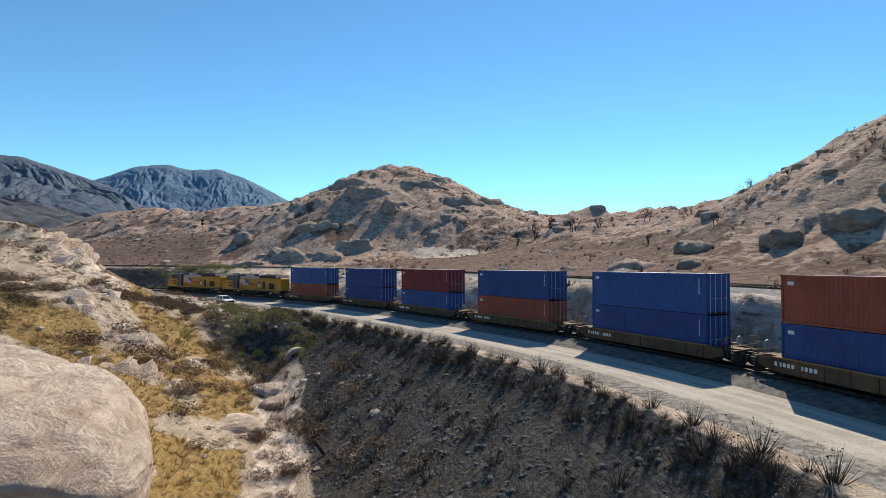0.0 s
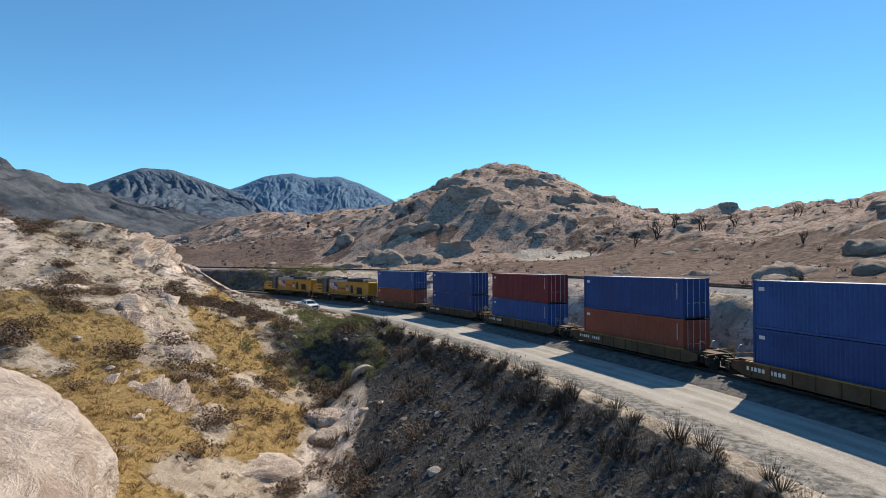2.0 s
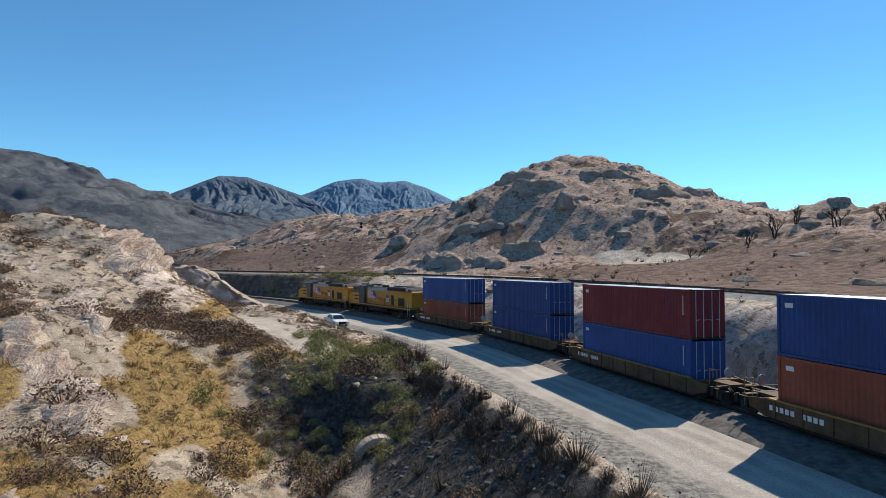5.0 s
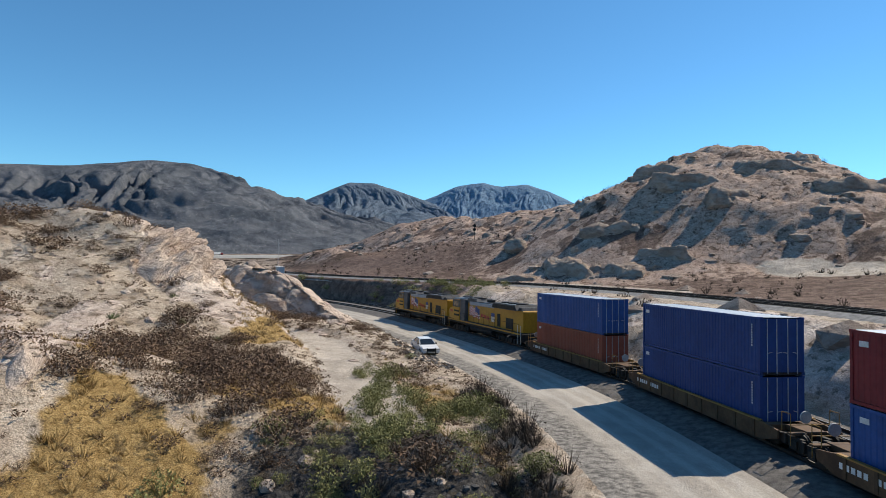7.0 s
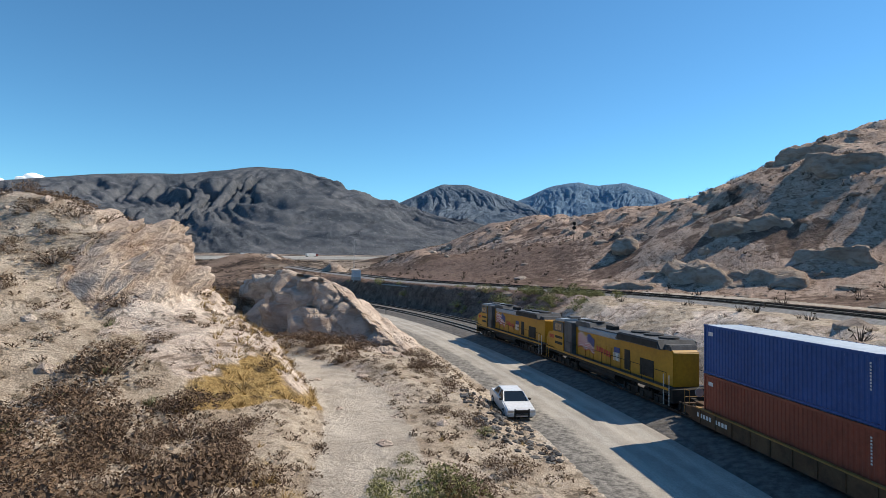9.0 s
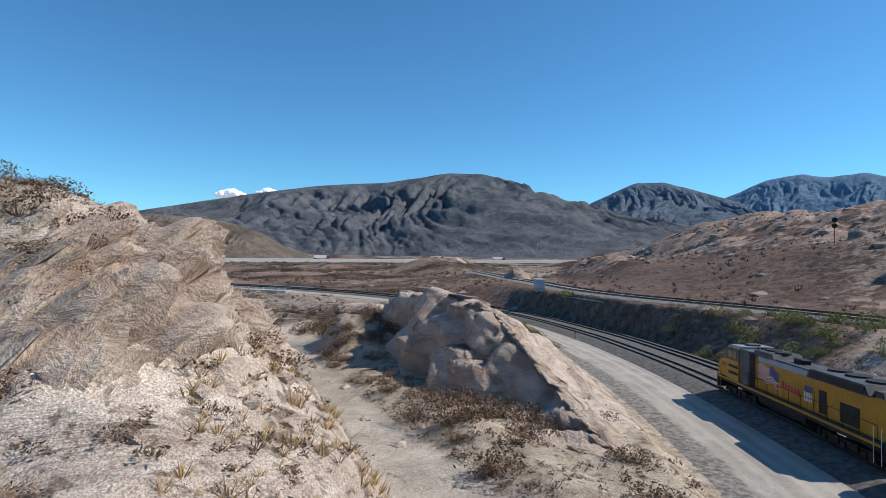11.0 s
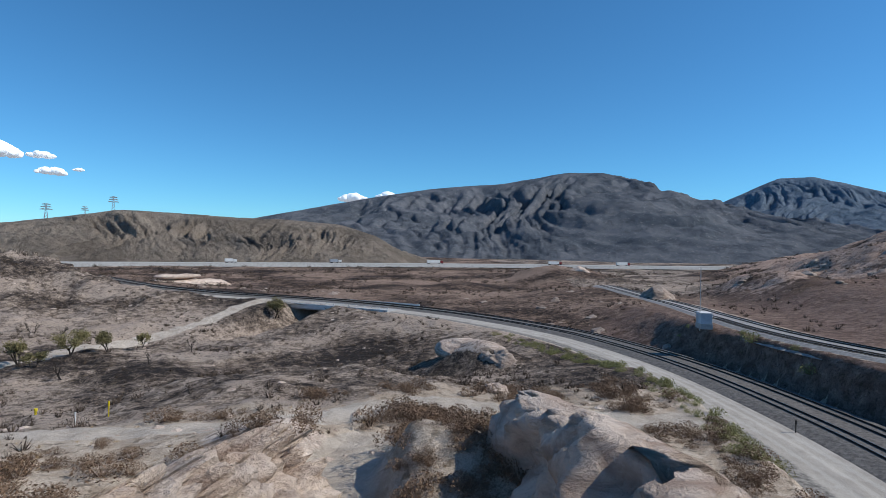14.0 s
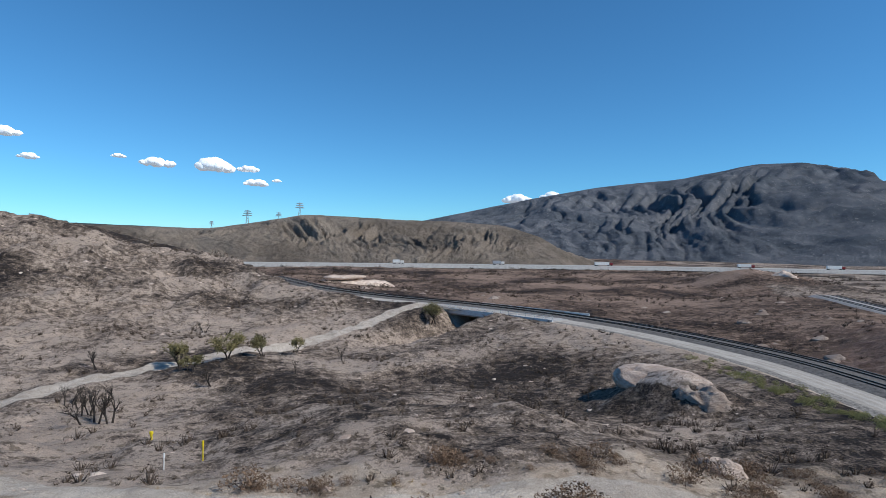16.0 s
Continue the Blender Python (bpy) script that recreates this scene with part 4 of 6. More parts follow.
    part("air_conditioner", boxes("air_conditioner", LOCO_GREY, (6.7, 7.7, -0.5, 0.5, 4.66, 4.84), bevel=0.04), cab)
    return t


# ---- containers and well cars ----
def container(label, paint, roof, x_len=12.19, h=2.9):
    t = thing("shipping_container", label, "container", group="containers on the train")
    hw, hl = 1.22, x_len / 2
    n = int(x_len / 0.28)
    for s in (-1, 1):
        v, f = [], []
        xs = []
        for i in range(n):
            a = -hl + 0.12 + (x_len - 0.24) * i / n
            w = (x_len - 0.24) / n
            xs += [(a, 0.0), (a + w * 0.36, 0.0), (a + w * 0.5, -0.034), (a + w * 0.86, -0.034)]
        for x, o in xs:
            v += [(x, s * (hw - 0.012 + o), 0.16), (x, s * (hw - 0.012 + o), h - 0.1)]
        for i in range(len(xs) - 1):
            f.append((2 * i, 2 * i + 2, 2 * i + 3, 2 * i + 1))
        part("side_panel", mesh_from("side_panel", v, f, paint), t)
    rail_me = boxes("side_rail", paint, (-hl, hl, -0.025, 0.025, 0.0, 0.13))
    post_me = boxes("corner_post", paint, (-0.07, 0.07, -0.07, 0.07, 0.0, h - 0.005), (-0.09, 0.09, -0.08, 0.08, 0.0, 0.12), (-0.09, 0.09, -0.08, 0.08, h - 0.12, h + 0.004))
    for s in (-1, 1):
        part("side_rail", rail_me, t, "", pose(0, s * (hw - 0.022), 0.02))
        part("side_rail", rail_me, t, "", pose(0, s * (hw - 0.022), h - 0.14))
        for e in (-1, 1):
            part("corner_post", post_me, t, "", pose(e * (hl - 0.09), s * (hw - 0.075), 0))
    v, f = [], []
    for i in range(61):
        x = -hl + 0.05 + (x_len - 0.1) * i / 60
        o = 0.018 * (i % 2)
        v += [(x, -hw + 0.03, h - 0.012 - o), (x, hw - 0.03, h - 0.012 - o)]
        if i:
            f.append((2 * i - 2, 2 * i, 2 * i + 1, 2 * i - 1))
    part("roof", mesh_from("roof", v, f, roof), t, "sun-bleached ribbed roof")
    part("floor", boxes("floor", BLACK, (-hl + 0.02, hl - 0.02, -hw + 0.06, hw - 0.06, 0.02, 0.15)), t)
    part("end_wall", boxes("end_wall", paint, (hl - 0.08, hl - 0.04, -hw + 0.1, hw - 0.1, 0.05, h - 0.05), *[(hl - 0.05, hl - 0.02, -1.05 + 0.3 * i, -0.93 + 0.3 * i, 0.12, h - 0.12) for i in range(8)]), t)
    for s in (-1, 1):
        door = part("door", boxes("door", paint, (-hl + 0.03, -hl + 0.07, 0.01 if s > 0 else -hw + 0.1, hw - 0.1 if s > 0 else -0.01, 0.06, h - 0.08)), t, "steel end door")
        for y in (0.3, 0.82):
            bm = bmesh.new()
            tube(bm, (-hl + 0.005, s * y, 0.08), (-hl + 0.005, s * y, h - 0.1), 0.024)
            tube(bm, (-hl - 0.005, s * y, 1.1), (-hl - 0.005, s * (y - 0.25), 1.15), 0.02)
            part("locking_rod", from_bm("locking_rod", bm, GALV), door, "galvanised locking rod")
        for k in range(9):
            part("white_marking", boxes("white_marking", WHITE, (-hl + 0.57, -hl + 0.65, s * (hw + 0.002), s * (hw + 0.008), h - 0.46 - 0.13 * k, h - 0.38 - 0.13 * k)), t, "white painted marking")
        part("white_badge", boxes("white_badge", WHITE, (hl - 0.95, hl - 0.5, s * (hw + 0.002), s * (hw + 0.008), h - 0.62, h - 0.4)), t, "white painted badge")
    return t


SIDE_POST = boxes("side_post", WELL, (-0.08, 0.08, -0.025, 0.025, 0.34, 1.14))


def well_car(label):
    t = thing("well_car", label, "railway wagon", group="well cars of the train")
    for s in (-1, 1):
        part("side_sill", extruded("side_sill", [(-7.6, 0.62), (-6.6, 0.3), (6.6, 0.3), (7.6, 0.62), (7.6, 1.02), (6.4, 1.18), (-6.4, 1.18), (-7.6, 1.02)], s * 1.38, s * 1.5, WELL, 0.01), t, "rusty brown side sill")
        part("sill_edge", boxes("sill_edge", WELL_EDGE, (-6.4, 6.4, s * 1.34, s * 1.54, 1.15, 1.22)), t, "faded yellow top edge")
        for x in np.linspace(-6, 6, 9):
            part("side_post", SIDE_POST, t, "", pose(x, s * 1.525, 0))
        for x0 in [3.4 + 0.3 * k for k in range(4)] + [4.9 + 0.3 * k for k in range(5)]:
            part("sill_marking", boxes("sill_marking", WHITE, (x0, x0 + 0.2, s * 1.503, s * 1.512, 0.67, 0.91)), t, "white painted bar")
    part("well_floor", boxes("well_floor", WELL, (-6.5, 6.5, -1.38, 1.38, 0.28, 0.36)), t)
    for e in (-1, 1):
        part("end_platform", boxes("end_platform", WELL, (e * 6.5, e * 8.3, -0.5, 0.5, 0.85, 1.1), (e * 6.4, e * 6.9, -1.38, 1.38, 0.7, 1.1), (e * 8.0, e * 8.3, -1.3, 1.3, 0.95, 1.05), bevel=0.02), t, "open end platform")
        part("coupler", boxes("coupler", BLACK, (e * 8.3, e * 9.02, -0.12, 0.12, 0.72, 0.98), bevel=0.02), t)
        bm = bmesh.new()
        for s in (-1, 1):
            tube(bm, (e * 8.15, s * 1.25, 0.45), (e * 8.15, s * 1.25, 1.9), 0.02)
            tube(bm, (e * 7.6, s * 1.25, 1.05), (e * 7.6, s * 1.25, 1.9), 0.02)
            tube(bm, (e * 7.6, s * 1.25, 1.9), (e * 8.15, s * 1.25, 1.9), 0.02)
        tube(bm, (e * 8.15, -1.25, 1.4), (e * 8.15, 1.25, 1.4), 0.02)
        part("end_railing", from_bm("end_railing", bm, WELL_EDGE), t, "pale end railing")
        bm = bmesh.new()
        bmesh.ops.create_cone(bm, cap_ends=True, segments=16, radius1=0.28, radius2=0.28, depth=0.08, matrix=Matrix.Translation((e * 8.0, 0.35, 1.7)) @ Matrix.Rotation(math.pi / 2, 4, "Y"))
        part("brake_wheel", from_bm("brake_wheel", bm, GALV), t, "pale brake wheel")
        bogie(t, e * 7.35, (-0.5, 0.5), 1.78, 1.35)
    return t


train_line = spline(offset(edge, TRACKS[0])[::4], 0.5)
NOSE = int(np.argmin(np.hypot(train_line[:, 0] + 60.5, train_line[:, 1] - 138.5))) + 9
RAIL_LIFT = 0.43 + 0.178


def on_track(back, rise=0.0):
    """The pose of a vehicle whose middle lies so many metres behind the train's nose."""
    i = NOSE - back / 0.5
    a, b = train_line[int(i - 10)], train_line[int(i + 10)]
    x, y = (train_line[int(i)] * (1 - i % 1) + train_line[int(i) + 1] * (i % 1))
    za, zb = float(road_z(*a)), float(road_z(*b))
    tilt = math.degrees(math.atan2(zb - za, math.hypot(*(b - a))))
    return pose(x, y, float(road_z(x, y)) + RAIL_LIFT, 0, 0, math.degrees(math.atan2(b[1] - a[1], b[0] - a[0]))) @ pose(0, 0, 0, 0, -tilt, 0) @ pose(0, 0, rise)


lead = locomotive("yellow diesel locomotive with grey roof, leading the train")
lead.matrix_basis = on_track(11.3)
second = copy_thing(lead, on_track(11.3 + 22.6))
tagged(second, "yellow diesel locomotive with soot-dark roof, coupled behind the leader")
first_car = well_car("rusty brown double-stack well car with faded yellow edges")
CARGO = [("blue", "rust"), ("navy", "navy"), ("maroon", "blue"), ("navy", "rust"), ("blue", "navy"), ("rust", "navy"), ("navy", "blue"), ("blue", "rust")]
KINDS = {
    "blue": container("blue corrugated steel container with bleached pale roof", C_BLUE, C_ROOF),
    "navy": container("deep blue corrugated steel container with bleached roof", C_NAVY, C_ROOF),
    "rust": container("rust-red corrugated steel container with pale roof", C_RED, C_ROOF),
    "maroon": container("maroon corrugated steel container with pale roof", C_MAROON, C_ROOF),
}
used = {}
for i, (top, low) in enumerate(CARGO):
    back = 45.2 + 9.0 + 18.1 * i
    m = on_track(back)
    if i == 0:
        first_car.matrix_basis = m
    else:
        copy_thing(first_car, m)
    for paint, rise in ((low, 0.37), (top, 0.37 + 2.92)):
        if paint not in used:
            used[paint] = KINDS[paint]
            KINDS[paint].matrix_basis = on_track(back, rise)
        else:
            copy_thing(KINDS[paint], on_track(back, rise))


# ---- rock outcrops ----
def noise3(p, size):
    q = p / size
    return (perlin(q[:, 0] + 3.1, q[:, 1]) + perlin(q[:, 1] + 7.7, q[:, 2] + 1.3) + perlin(q[:, 2] - 4.2, q[:, 0] + 9.4)) / 1.7


def facets(p, count, seed, turn=0.5, crack=0.25):
    """Relief of a jointed rock: tilted blocks round random seeds, with cracks between them."""
    rs = np.random.RandomState(seed)
    seeds = (p[rs.choice(len(p), count, replace=False)] + rs.normal(0, 0.05, (count, 3))).astype(np.float32)
    size = float(np.prod(np.ptp(p, axis=0) + 0.1) ** (1 / 3)) / count ** 0.42
    q = (p + 0.16 * size * np.stack([noise3(p + 5, size * 0.6), noise3(p + 17, size * 0.6), noise3(p - 9, size * 0.6)], 1)).astype(np.float32)
    ways = rs.normal(0, 1, (count, 3))
    ways /= np.linalg.norm(ways, axis=1)[:, None]
    lift = rs.uniform(-0.5, 0.5, count)
    out = np.zeros(len(p))
    for a in range(0, len(p), 6000):
        d = np.sqrt(np.maximum(((q[a:a + 6000, None, :] - seeds[None]) ** 2).sum(2), 0))
        k = d.argmin(1)
        two = np.partition(d, 1, axis=1)[:, :2]
        gap = (two[:, 1] - two[:, 0]) / size
        tilt = ((q[a:a + 6000] - seeds[k]) * ways[k]).sum(1) / size
        out[a:a + 6000] = (turn * np.clip(tilt, -0.6, 0.6) + 0.35 * lift[k]) * smooth(0, 0.12, gap) - crack * np.exp(-(gap / 0.05) ** 2)
    return out * size


def rock_mesh(name, radii, seed, cuts=(), detail=5, rough=1.0, mat=None):
    """A weathered sandstone mass: a rounded block cut by joint planes, with beds and pits."""
    bm = bmesh.new()
    bmesh.ops.create_icosphere(bm, subdivisions=detail, radius=1.0)
    p = np.array([v.co[:] for v in bm.verts])
    unit = p.copy()
    for (a, b, c), k in cuts:
        nrm = np.array((a, b, c)) / math.sqrt(a * a + b * b + c * c)
        over = np.maximum(p @ nrm - k, 0)
        p = p - over[:, None] * nrm * 0.86
    p = p * np.array(radii)
    off = np.array((seed * 13.7, seed * 5.1, seed * 2.9))
    big = max(radii)
    h = 0.16 * noise3(p + off, big * 0.42) + 0.07 * noise3(p + off, big * 0.16) - 0.05 * np.abs(noise3(p + off * 2, big * 0.2))
    bed = p @ np.array((0.25, 0.2, 0.95)) + 0.05 * big * noise3(p + off, big * 0.5)
    step = (bed / (0.16 * min(radii))) % 1.0
    h = h + 0.022 * (np.where(step < 0.82, 0, -1.0)) + 0.035 * noise3(p + off, big * 0.06) + 0.02 * noise3(p + off, big * 0.028)
    p = p + unit * (h * min(radii) * 1.4 * rough)[:, None]
    if rough > 0.7:
        p = p + unit * (0.3 * rough * facets(p, 26 if detail < 5 else 60, seed))[:, None]
    for v, co in zip(bm.verts, p):
        v.co = co
    return from_bm(name, bm, mat or SANDSTONE, True)


def rock(name, label, x, y, z, radii, turn, seed, cuts=(), detail=5, rough=1.0, mat=None):
    ob = new(name, rock_mesh(name, radii, seed, cuts, detail, rough, mat))
    ob.matrix_basis = pose(x, y, z, 0, 0, turn)
    return tagged(ob, label, "rock")


def outcrop():
    """A tilted sandstone hog-back: a steep cliff towards the trail, a long smooth slope to the road."""
    crest = spline([(-48, 106.5), (-54, 109.5), (-60, 112), (-66, 113.2), (-72, 113.8), (-78, 114.6), (-84, 116.0), (-91, 118.2), (-99, 121.5), (-106, 126)], 0.4)
    n, k = len(crest), 100
    s = np.linspace(0, 1, n)
    top = np.interp(s, (0, 0.11, 0.21, 0.30, 0.40, 0.50, 0.60, 0.71, 0.86, 1), (-1.5, 0.4, 2.0, 4.2, 7.0, 8.3, 7.8, 6.0, 2.2, -2.5))
    v = np.concatenate([np.linspace(-9.5, 0, 42), np.linspace(0, 17, k - 42 + 1)[1:]])
    t = np.gradient(crest, axis=0)
    t /= np.linalg.norm(t, axis=1)[:, None]
    nor = np.stack([t[:, 1], -t[:, 0]], 1)
    x = crest[:, 0][:, None] + nor[:, 0][:, None] * v
    y = crest[:, 1][:, None] + nor[:, 1][:, None] * v
    base = height(x.ravel(), y.ravel()).reshape(x.shape) - 0.9
    width = np.interp(s, (0, 0.4, 0.75, 1), (6.0, 13.0, 13.0, 8))[:, None]
    cliff = np.interp(s, (0, 0.2, 0.4, 0.75, 1), (3.0, 4.6, 6.2, 5.6, 4.0))[:, None] + 2.2 * fbm(x, y, 6, 3)
    w = np.where(v < 0, np.clip(-v / cliff, 0, 1.3) ** 2.6, np.clip(v / width, 0, 1.3) ** 1.22)
    z = base + (top[:, None] - base) * (1 - w)
    z = np.where(w > 1, base - 0.6 * (w - 1) * 5, z)
    p = np.stack([x.ravel(), y.ravel(), z.ravel()], 1)
    side = np.where(v < 0, 1.0, 0.3)[None, :] * np.ones((n, 1))
    lump = 1.7 * noise3(p, 5.2) + 0.85 * noise3(p + 9, 2.1) + 0.4 * noise3(p + 4, 0.9) - 0.9 * np.maximum(0, 0.32 - np.abs(noise3(p + 31, 4.4))) * 2
    lump = lump.reshape(n, len(v)) * (0.3 + 0.7 * side) * np.clip(1.5 - w, 0, 1)
    z = z + lump * np.where(v < 0, 0.35, 1.0)[None, :]
    push = np.where(v < 0, -0.9 * lump, 0)
    x, y = x + push * nor[:, 0][:, None], y + push * nor[:, 1][:, None]
    p = np.stack([x.ravel(), y.ravel(), z.ravel()], 1)
    block = (0.6 * facets(p, 60, 3) + 0.5 * facets(p, 300, 4)).reshape(z.shape) * np.clip(1.4 - w, 0, 1) * np.where(v < 0, 1.0, 0.5)[None, :] - 1.2
    z = z + block * np.where(v < 0, 0.5, 0.55)[None, :]
    push = np.where(v < 0, -1.0, 0.0)[None, :] * block
    x, y = x + push * nor[:, 0][:, None], y + push * nor[:, 1][:, None]
    m = len(v)
    idx = np.arange(n * m).reshape(n, m)
    quads = np.stack([idx[:-1, :-1], idx[:-1, 1:], idx[1:, 1:], idx[1:, :-1]], -1).reshape(-1, 4)
    me = quads_mesh("sandstone_outcrop", np.stack([x, y, z], -1).reshape(-1, 3), quads, SANDSTONE, True)
    return tagged(new("sandstone_outcrop", me), "large pale sandstone outcrop with a shaded cliff face", "rock")


outcrop()
rock("sandstone_outcrop", "lower sandstone knob at the end of the outcrop", -92.5, 124.0, -2.8, (9.5, 5.0, 5.6), -30, 2, (((0, -1, 0.3), 0.7), ((-0.5, 0, 0.9), 0.7)), 5)
rock("sandstone_boulder", "smooth rounded sandstone boulder with a dark undercut", -28.2, 32.2, -0.6, (16.0, 9.2, 6.2), -38, 3, (((0.9, -0.3, -0.35), 0.72), ((0.1, 0.3, 1), 0.84)), 6, 0.55)
rock("sandstone_ledge", "pale rock ledge beside the dry wash", -20.0, 47.5, -4.3, (5.0, 2.6, 1.4), 20, 4, (((0, 0, 1), 0.6),), 4)
rock("wash_rock", "grey rounded rock at the edge of the wash", -16.0, 57.0, -4.7, (2.6, 1.7, 1.0), 60, 5, (), 4)
rock("wash_rock", "smooth grey slab in the wash bed", -17.6, 60.5, -4.2, (3.0, 1.9, 0.9), 10, 6, (((0, 0, 1), 0.6),), 4)


def rock_face(name, label, crest, back, front, seed, blocks_=(60, 380)):
    """A bedrock face below a crest of (x, y, z): a short back into the hill, a steep broken front."""
    c = np.array(crest, float)
    line = spline(c[:, :2], 0.36)
    s = np.concatenate([[0], np.cumsum(np.hypot(*np.diff(c[:, :2], axis=0).T))])
    run = np.concatenate([[0], np.cumsum(np.hypot(*np.diff(line, axis=0).T))])
    top = np.interp(run / run[-1], s / s[-1], c[:, 2])
    v = np.concatenate([np.linspace(-back, 0, 16), np.linspace(0, front, 56)[1:]])
    t = np.gradient(line, axis=0)
    ker = np.hanning(31) / np.hanning(31).sum()
    t = np.stack([np.convolve(np.pad(t[:, k], 15, mode="edge"), ker, "valid") for k in range(2)], 1)
    t /= np.linalg.norm(t, axis=1)[:, None]
    nor = np.stack([t[:, 1], -t[:, 0]], 1)
    x, y = line[:, 0][:, None] + nor[:, 0][:, None] * v, line[:, 1][:, None] + nor[:, 1][:, None] * v
    base = height(x.ravel(), y.ravel()).reshape(x.shape) - 0.8
    reach = front * np.clip(0.72 + 0.5 * fbm(line[:, 0], line[:, 1], 7, 3), 0.4, 0.93)[:, None]
    ends = (smooth(0, 0.14, run / run[-1]) * smooth(1, 0.86, run / run[-1]))[:, None]
    w = np.where(v < 0, np.clip(-v / back, 0, 1.2) ** 1.6, np.clip(v / reach, 0, 1.3) ** 1.45)
    z = np.where(w > 1, base - 1.5 * (w - 1), base + (np.maximum(top[:, None], base + 0.9) - base) * (1 - w) * ends)
    p = np.stack([x.ravel(), y.ravel(), z.ravel()], 1)
    bed = (p @ np.array((0.35, 0.25, 0.9)) + 0.35 * noise3(p, 3.0)) / 1.35 % 1.0
    lump = 0.8 * noise3(p, 4.0) + 0.35 * noise3(p + 9, 1.3) + 0.95 * facets(p, blocks_[0], seed) + 0.9 * facets(p, blocks_[1], seed + 1) - 0.75 * np.exp(-((bed - 0.5) / 0.1) ** 2) + 0.35 * bed
    lump = 1.5 * lump.reshape(z.shape) * np.clip(1.25 - w, 0.1, 1)
    x, y, z = x + 0.8 * lump * nor[:, 0][:, None], y + 0.8 * lump * nor[:, 1][:, None], z + 0.55 * lump
    n, m = z.shape
    idx = np.arange(n * m).reshape(n, m)
    q = np.stack([idx[:-1, :-1], idx[:-1, 1:], idx[1:, 1:], idx[1:, :-1]], -1).reshape(-1, 4)
    me = quads_mesh(name, np.stack([x, y, z], -1).reshape(-1, 3), q, SANDSTONE, True)
    return tagged(new(name, me), label, "rock")


rock_face("sandstone_cliff", "broken white sandstone cliff on the hill's flank above the trail",
          [(-55.5, 83.4, 7.6), (-59, 86.2, 10.8), (-63.5, 88.6, 12.6), (-67.5, 90.2, 10.4), (-71, 91.4, 7.4)], 3.5, 7.5, 40)
rock_face("white_bedrock", "white weathered bedrock slope beside the trail",
          [(-69, 90.8, 8.0), (-74, 92.4, 7.0), (-80, 94.4, 6.4), (-86, 96.6, 5.6), (-93, 99.6, 4.2), (-99, 102.5, 2.2)], 4.0, 7.5, 50)
for k_, pts in enumerate(([(-30, 58), (-36, 60), (-42, 61)], [(-35, 66), (-41, 67), (-48, 67)], [(-24, 50), (-29, 51), (-34, 51)])):
    rock_face("bedrock_ledge", "smooth pale bedrock ledge bare on the grassy slope", [(x, y, at_ground(x, y) + 0.15) for x, y in pts], 2.0, 4.2, 60 + 2 * k_, (14, 60))
rock("white_rock_dome", "smooth white rock dome beside the service road", -155.0, 139.3, at_ground(-155.0, 139.3) - 1.9, (8.2, 4.8, 2.6), 18, 16, (((0.3, -0.7, 0.9), 0.66), ((0, 0, 1), 0.86)), 5, 0.8)
rock("burnt_knoll", "dark rocky knoll under the white dome", -146.5, 141.0, at_ground(-146.5, 141.0) - 2.4, (5.5, 3.4, 3.0), 10, 17, (), 5, 1.2, SCORCHED)
rock("pale_boulder", "isolated pale boulder on the burnt slope", -115.1, 125.8, -0.9, (1.9, 1.3, 1.3), 30, 18, (), 4, 1.4)
rock("pale_boulder", "small grey stone beside the boulder", -113.2, 127.4, -1.0, (0.9, 0.6, 0.6), 70, 19, (), 3, 1.4)
rock("rock_slab", "long white rock slab on the far slope", -264.4, 43.6, -6.2, (9.0, 4.5, 3.2), -40, 20, (((0, 0, 1), 0.7),), 4)
rock("far_rock_shelf", "flat-topped pale rock shelf above the valley", -348.0, 74.0, -8.5, (26.0, 8.0, 8.5), -60, 21, (((0, 0, 1), 0.7), ((0.7, -0.7, 0), 0.7)), 5)
rock("dark_slab", "dark overhanging slab on the rock shelf", -346.0, 72.0, -1.2, (11.0, 4.0, 1.5), -60, 22, (((0, 0, 1), 0.5),), 4)
rock("white_cliff", "white eroded cliff patch beyond the tracks", -361.0, 297.0, -5.0, (11.0, 7.0, 9.0), 20, 23, (((0.5, -1, 0), 0.5),), 4, 1.5)
rock("sandstone_fin", "leaning sandstone fin beyond the upper grade", -212.9, 229.4, -3.4, (14.0, 6.0, 7.6), -35, 24, (((0.2, -1, 0.4), 0.55), ((-0.7, 0, 0.7), 0.5)), 5, 1.2, SCORCHED)
rock("summit_block", "square sandstone block on the skyline", 108.7, 398.5, at_ground(108.7, 398.5) - 1.0, (6.5, 4.5, 3.6), 15, 25, (((0, 0, 1), 0.6),), 4, 1.0, SCORCHED)
for i, (x, y, s) in enumerate(((38, 108, 5.0), (33, 100, 3.2), (45, 100, 3.6), (58, 96, 4.4), (64, 88, 5.0), (72, 84, 6.0), (50, 112, 4.0), (28, 122, 3.0))):
    rock("hillside_boulder", "rounded sandstone boulder bedded in the far slope", x, y, at_ground(x, y) - 0.25 * s, (s * 1.5, s * 0.8, s * 0.6), 25 + 12 * i, 30 + i, (((0, 0, 1), 0.7),), 4, 1.4, SCORCHED)
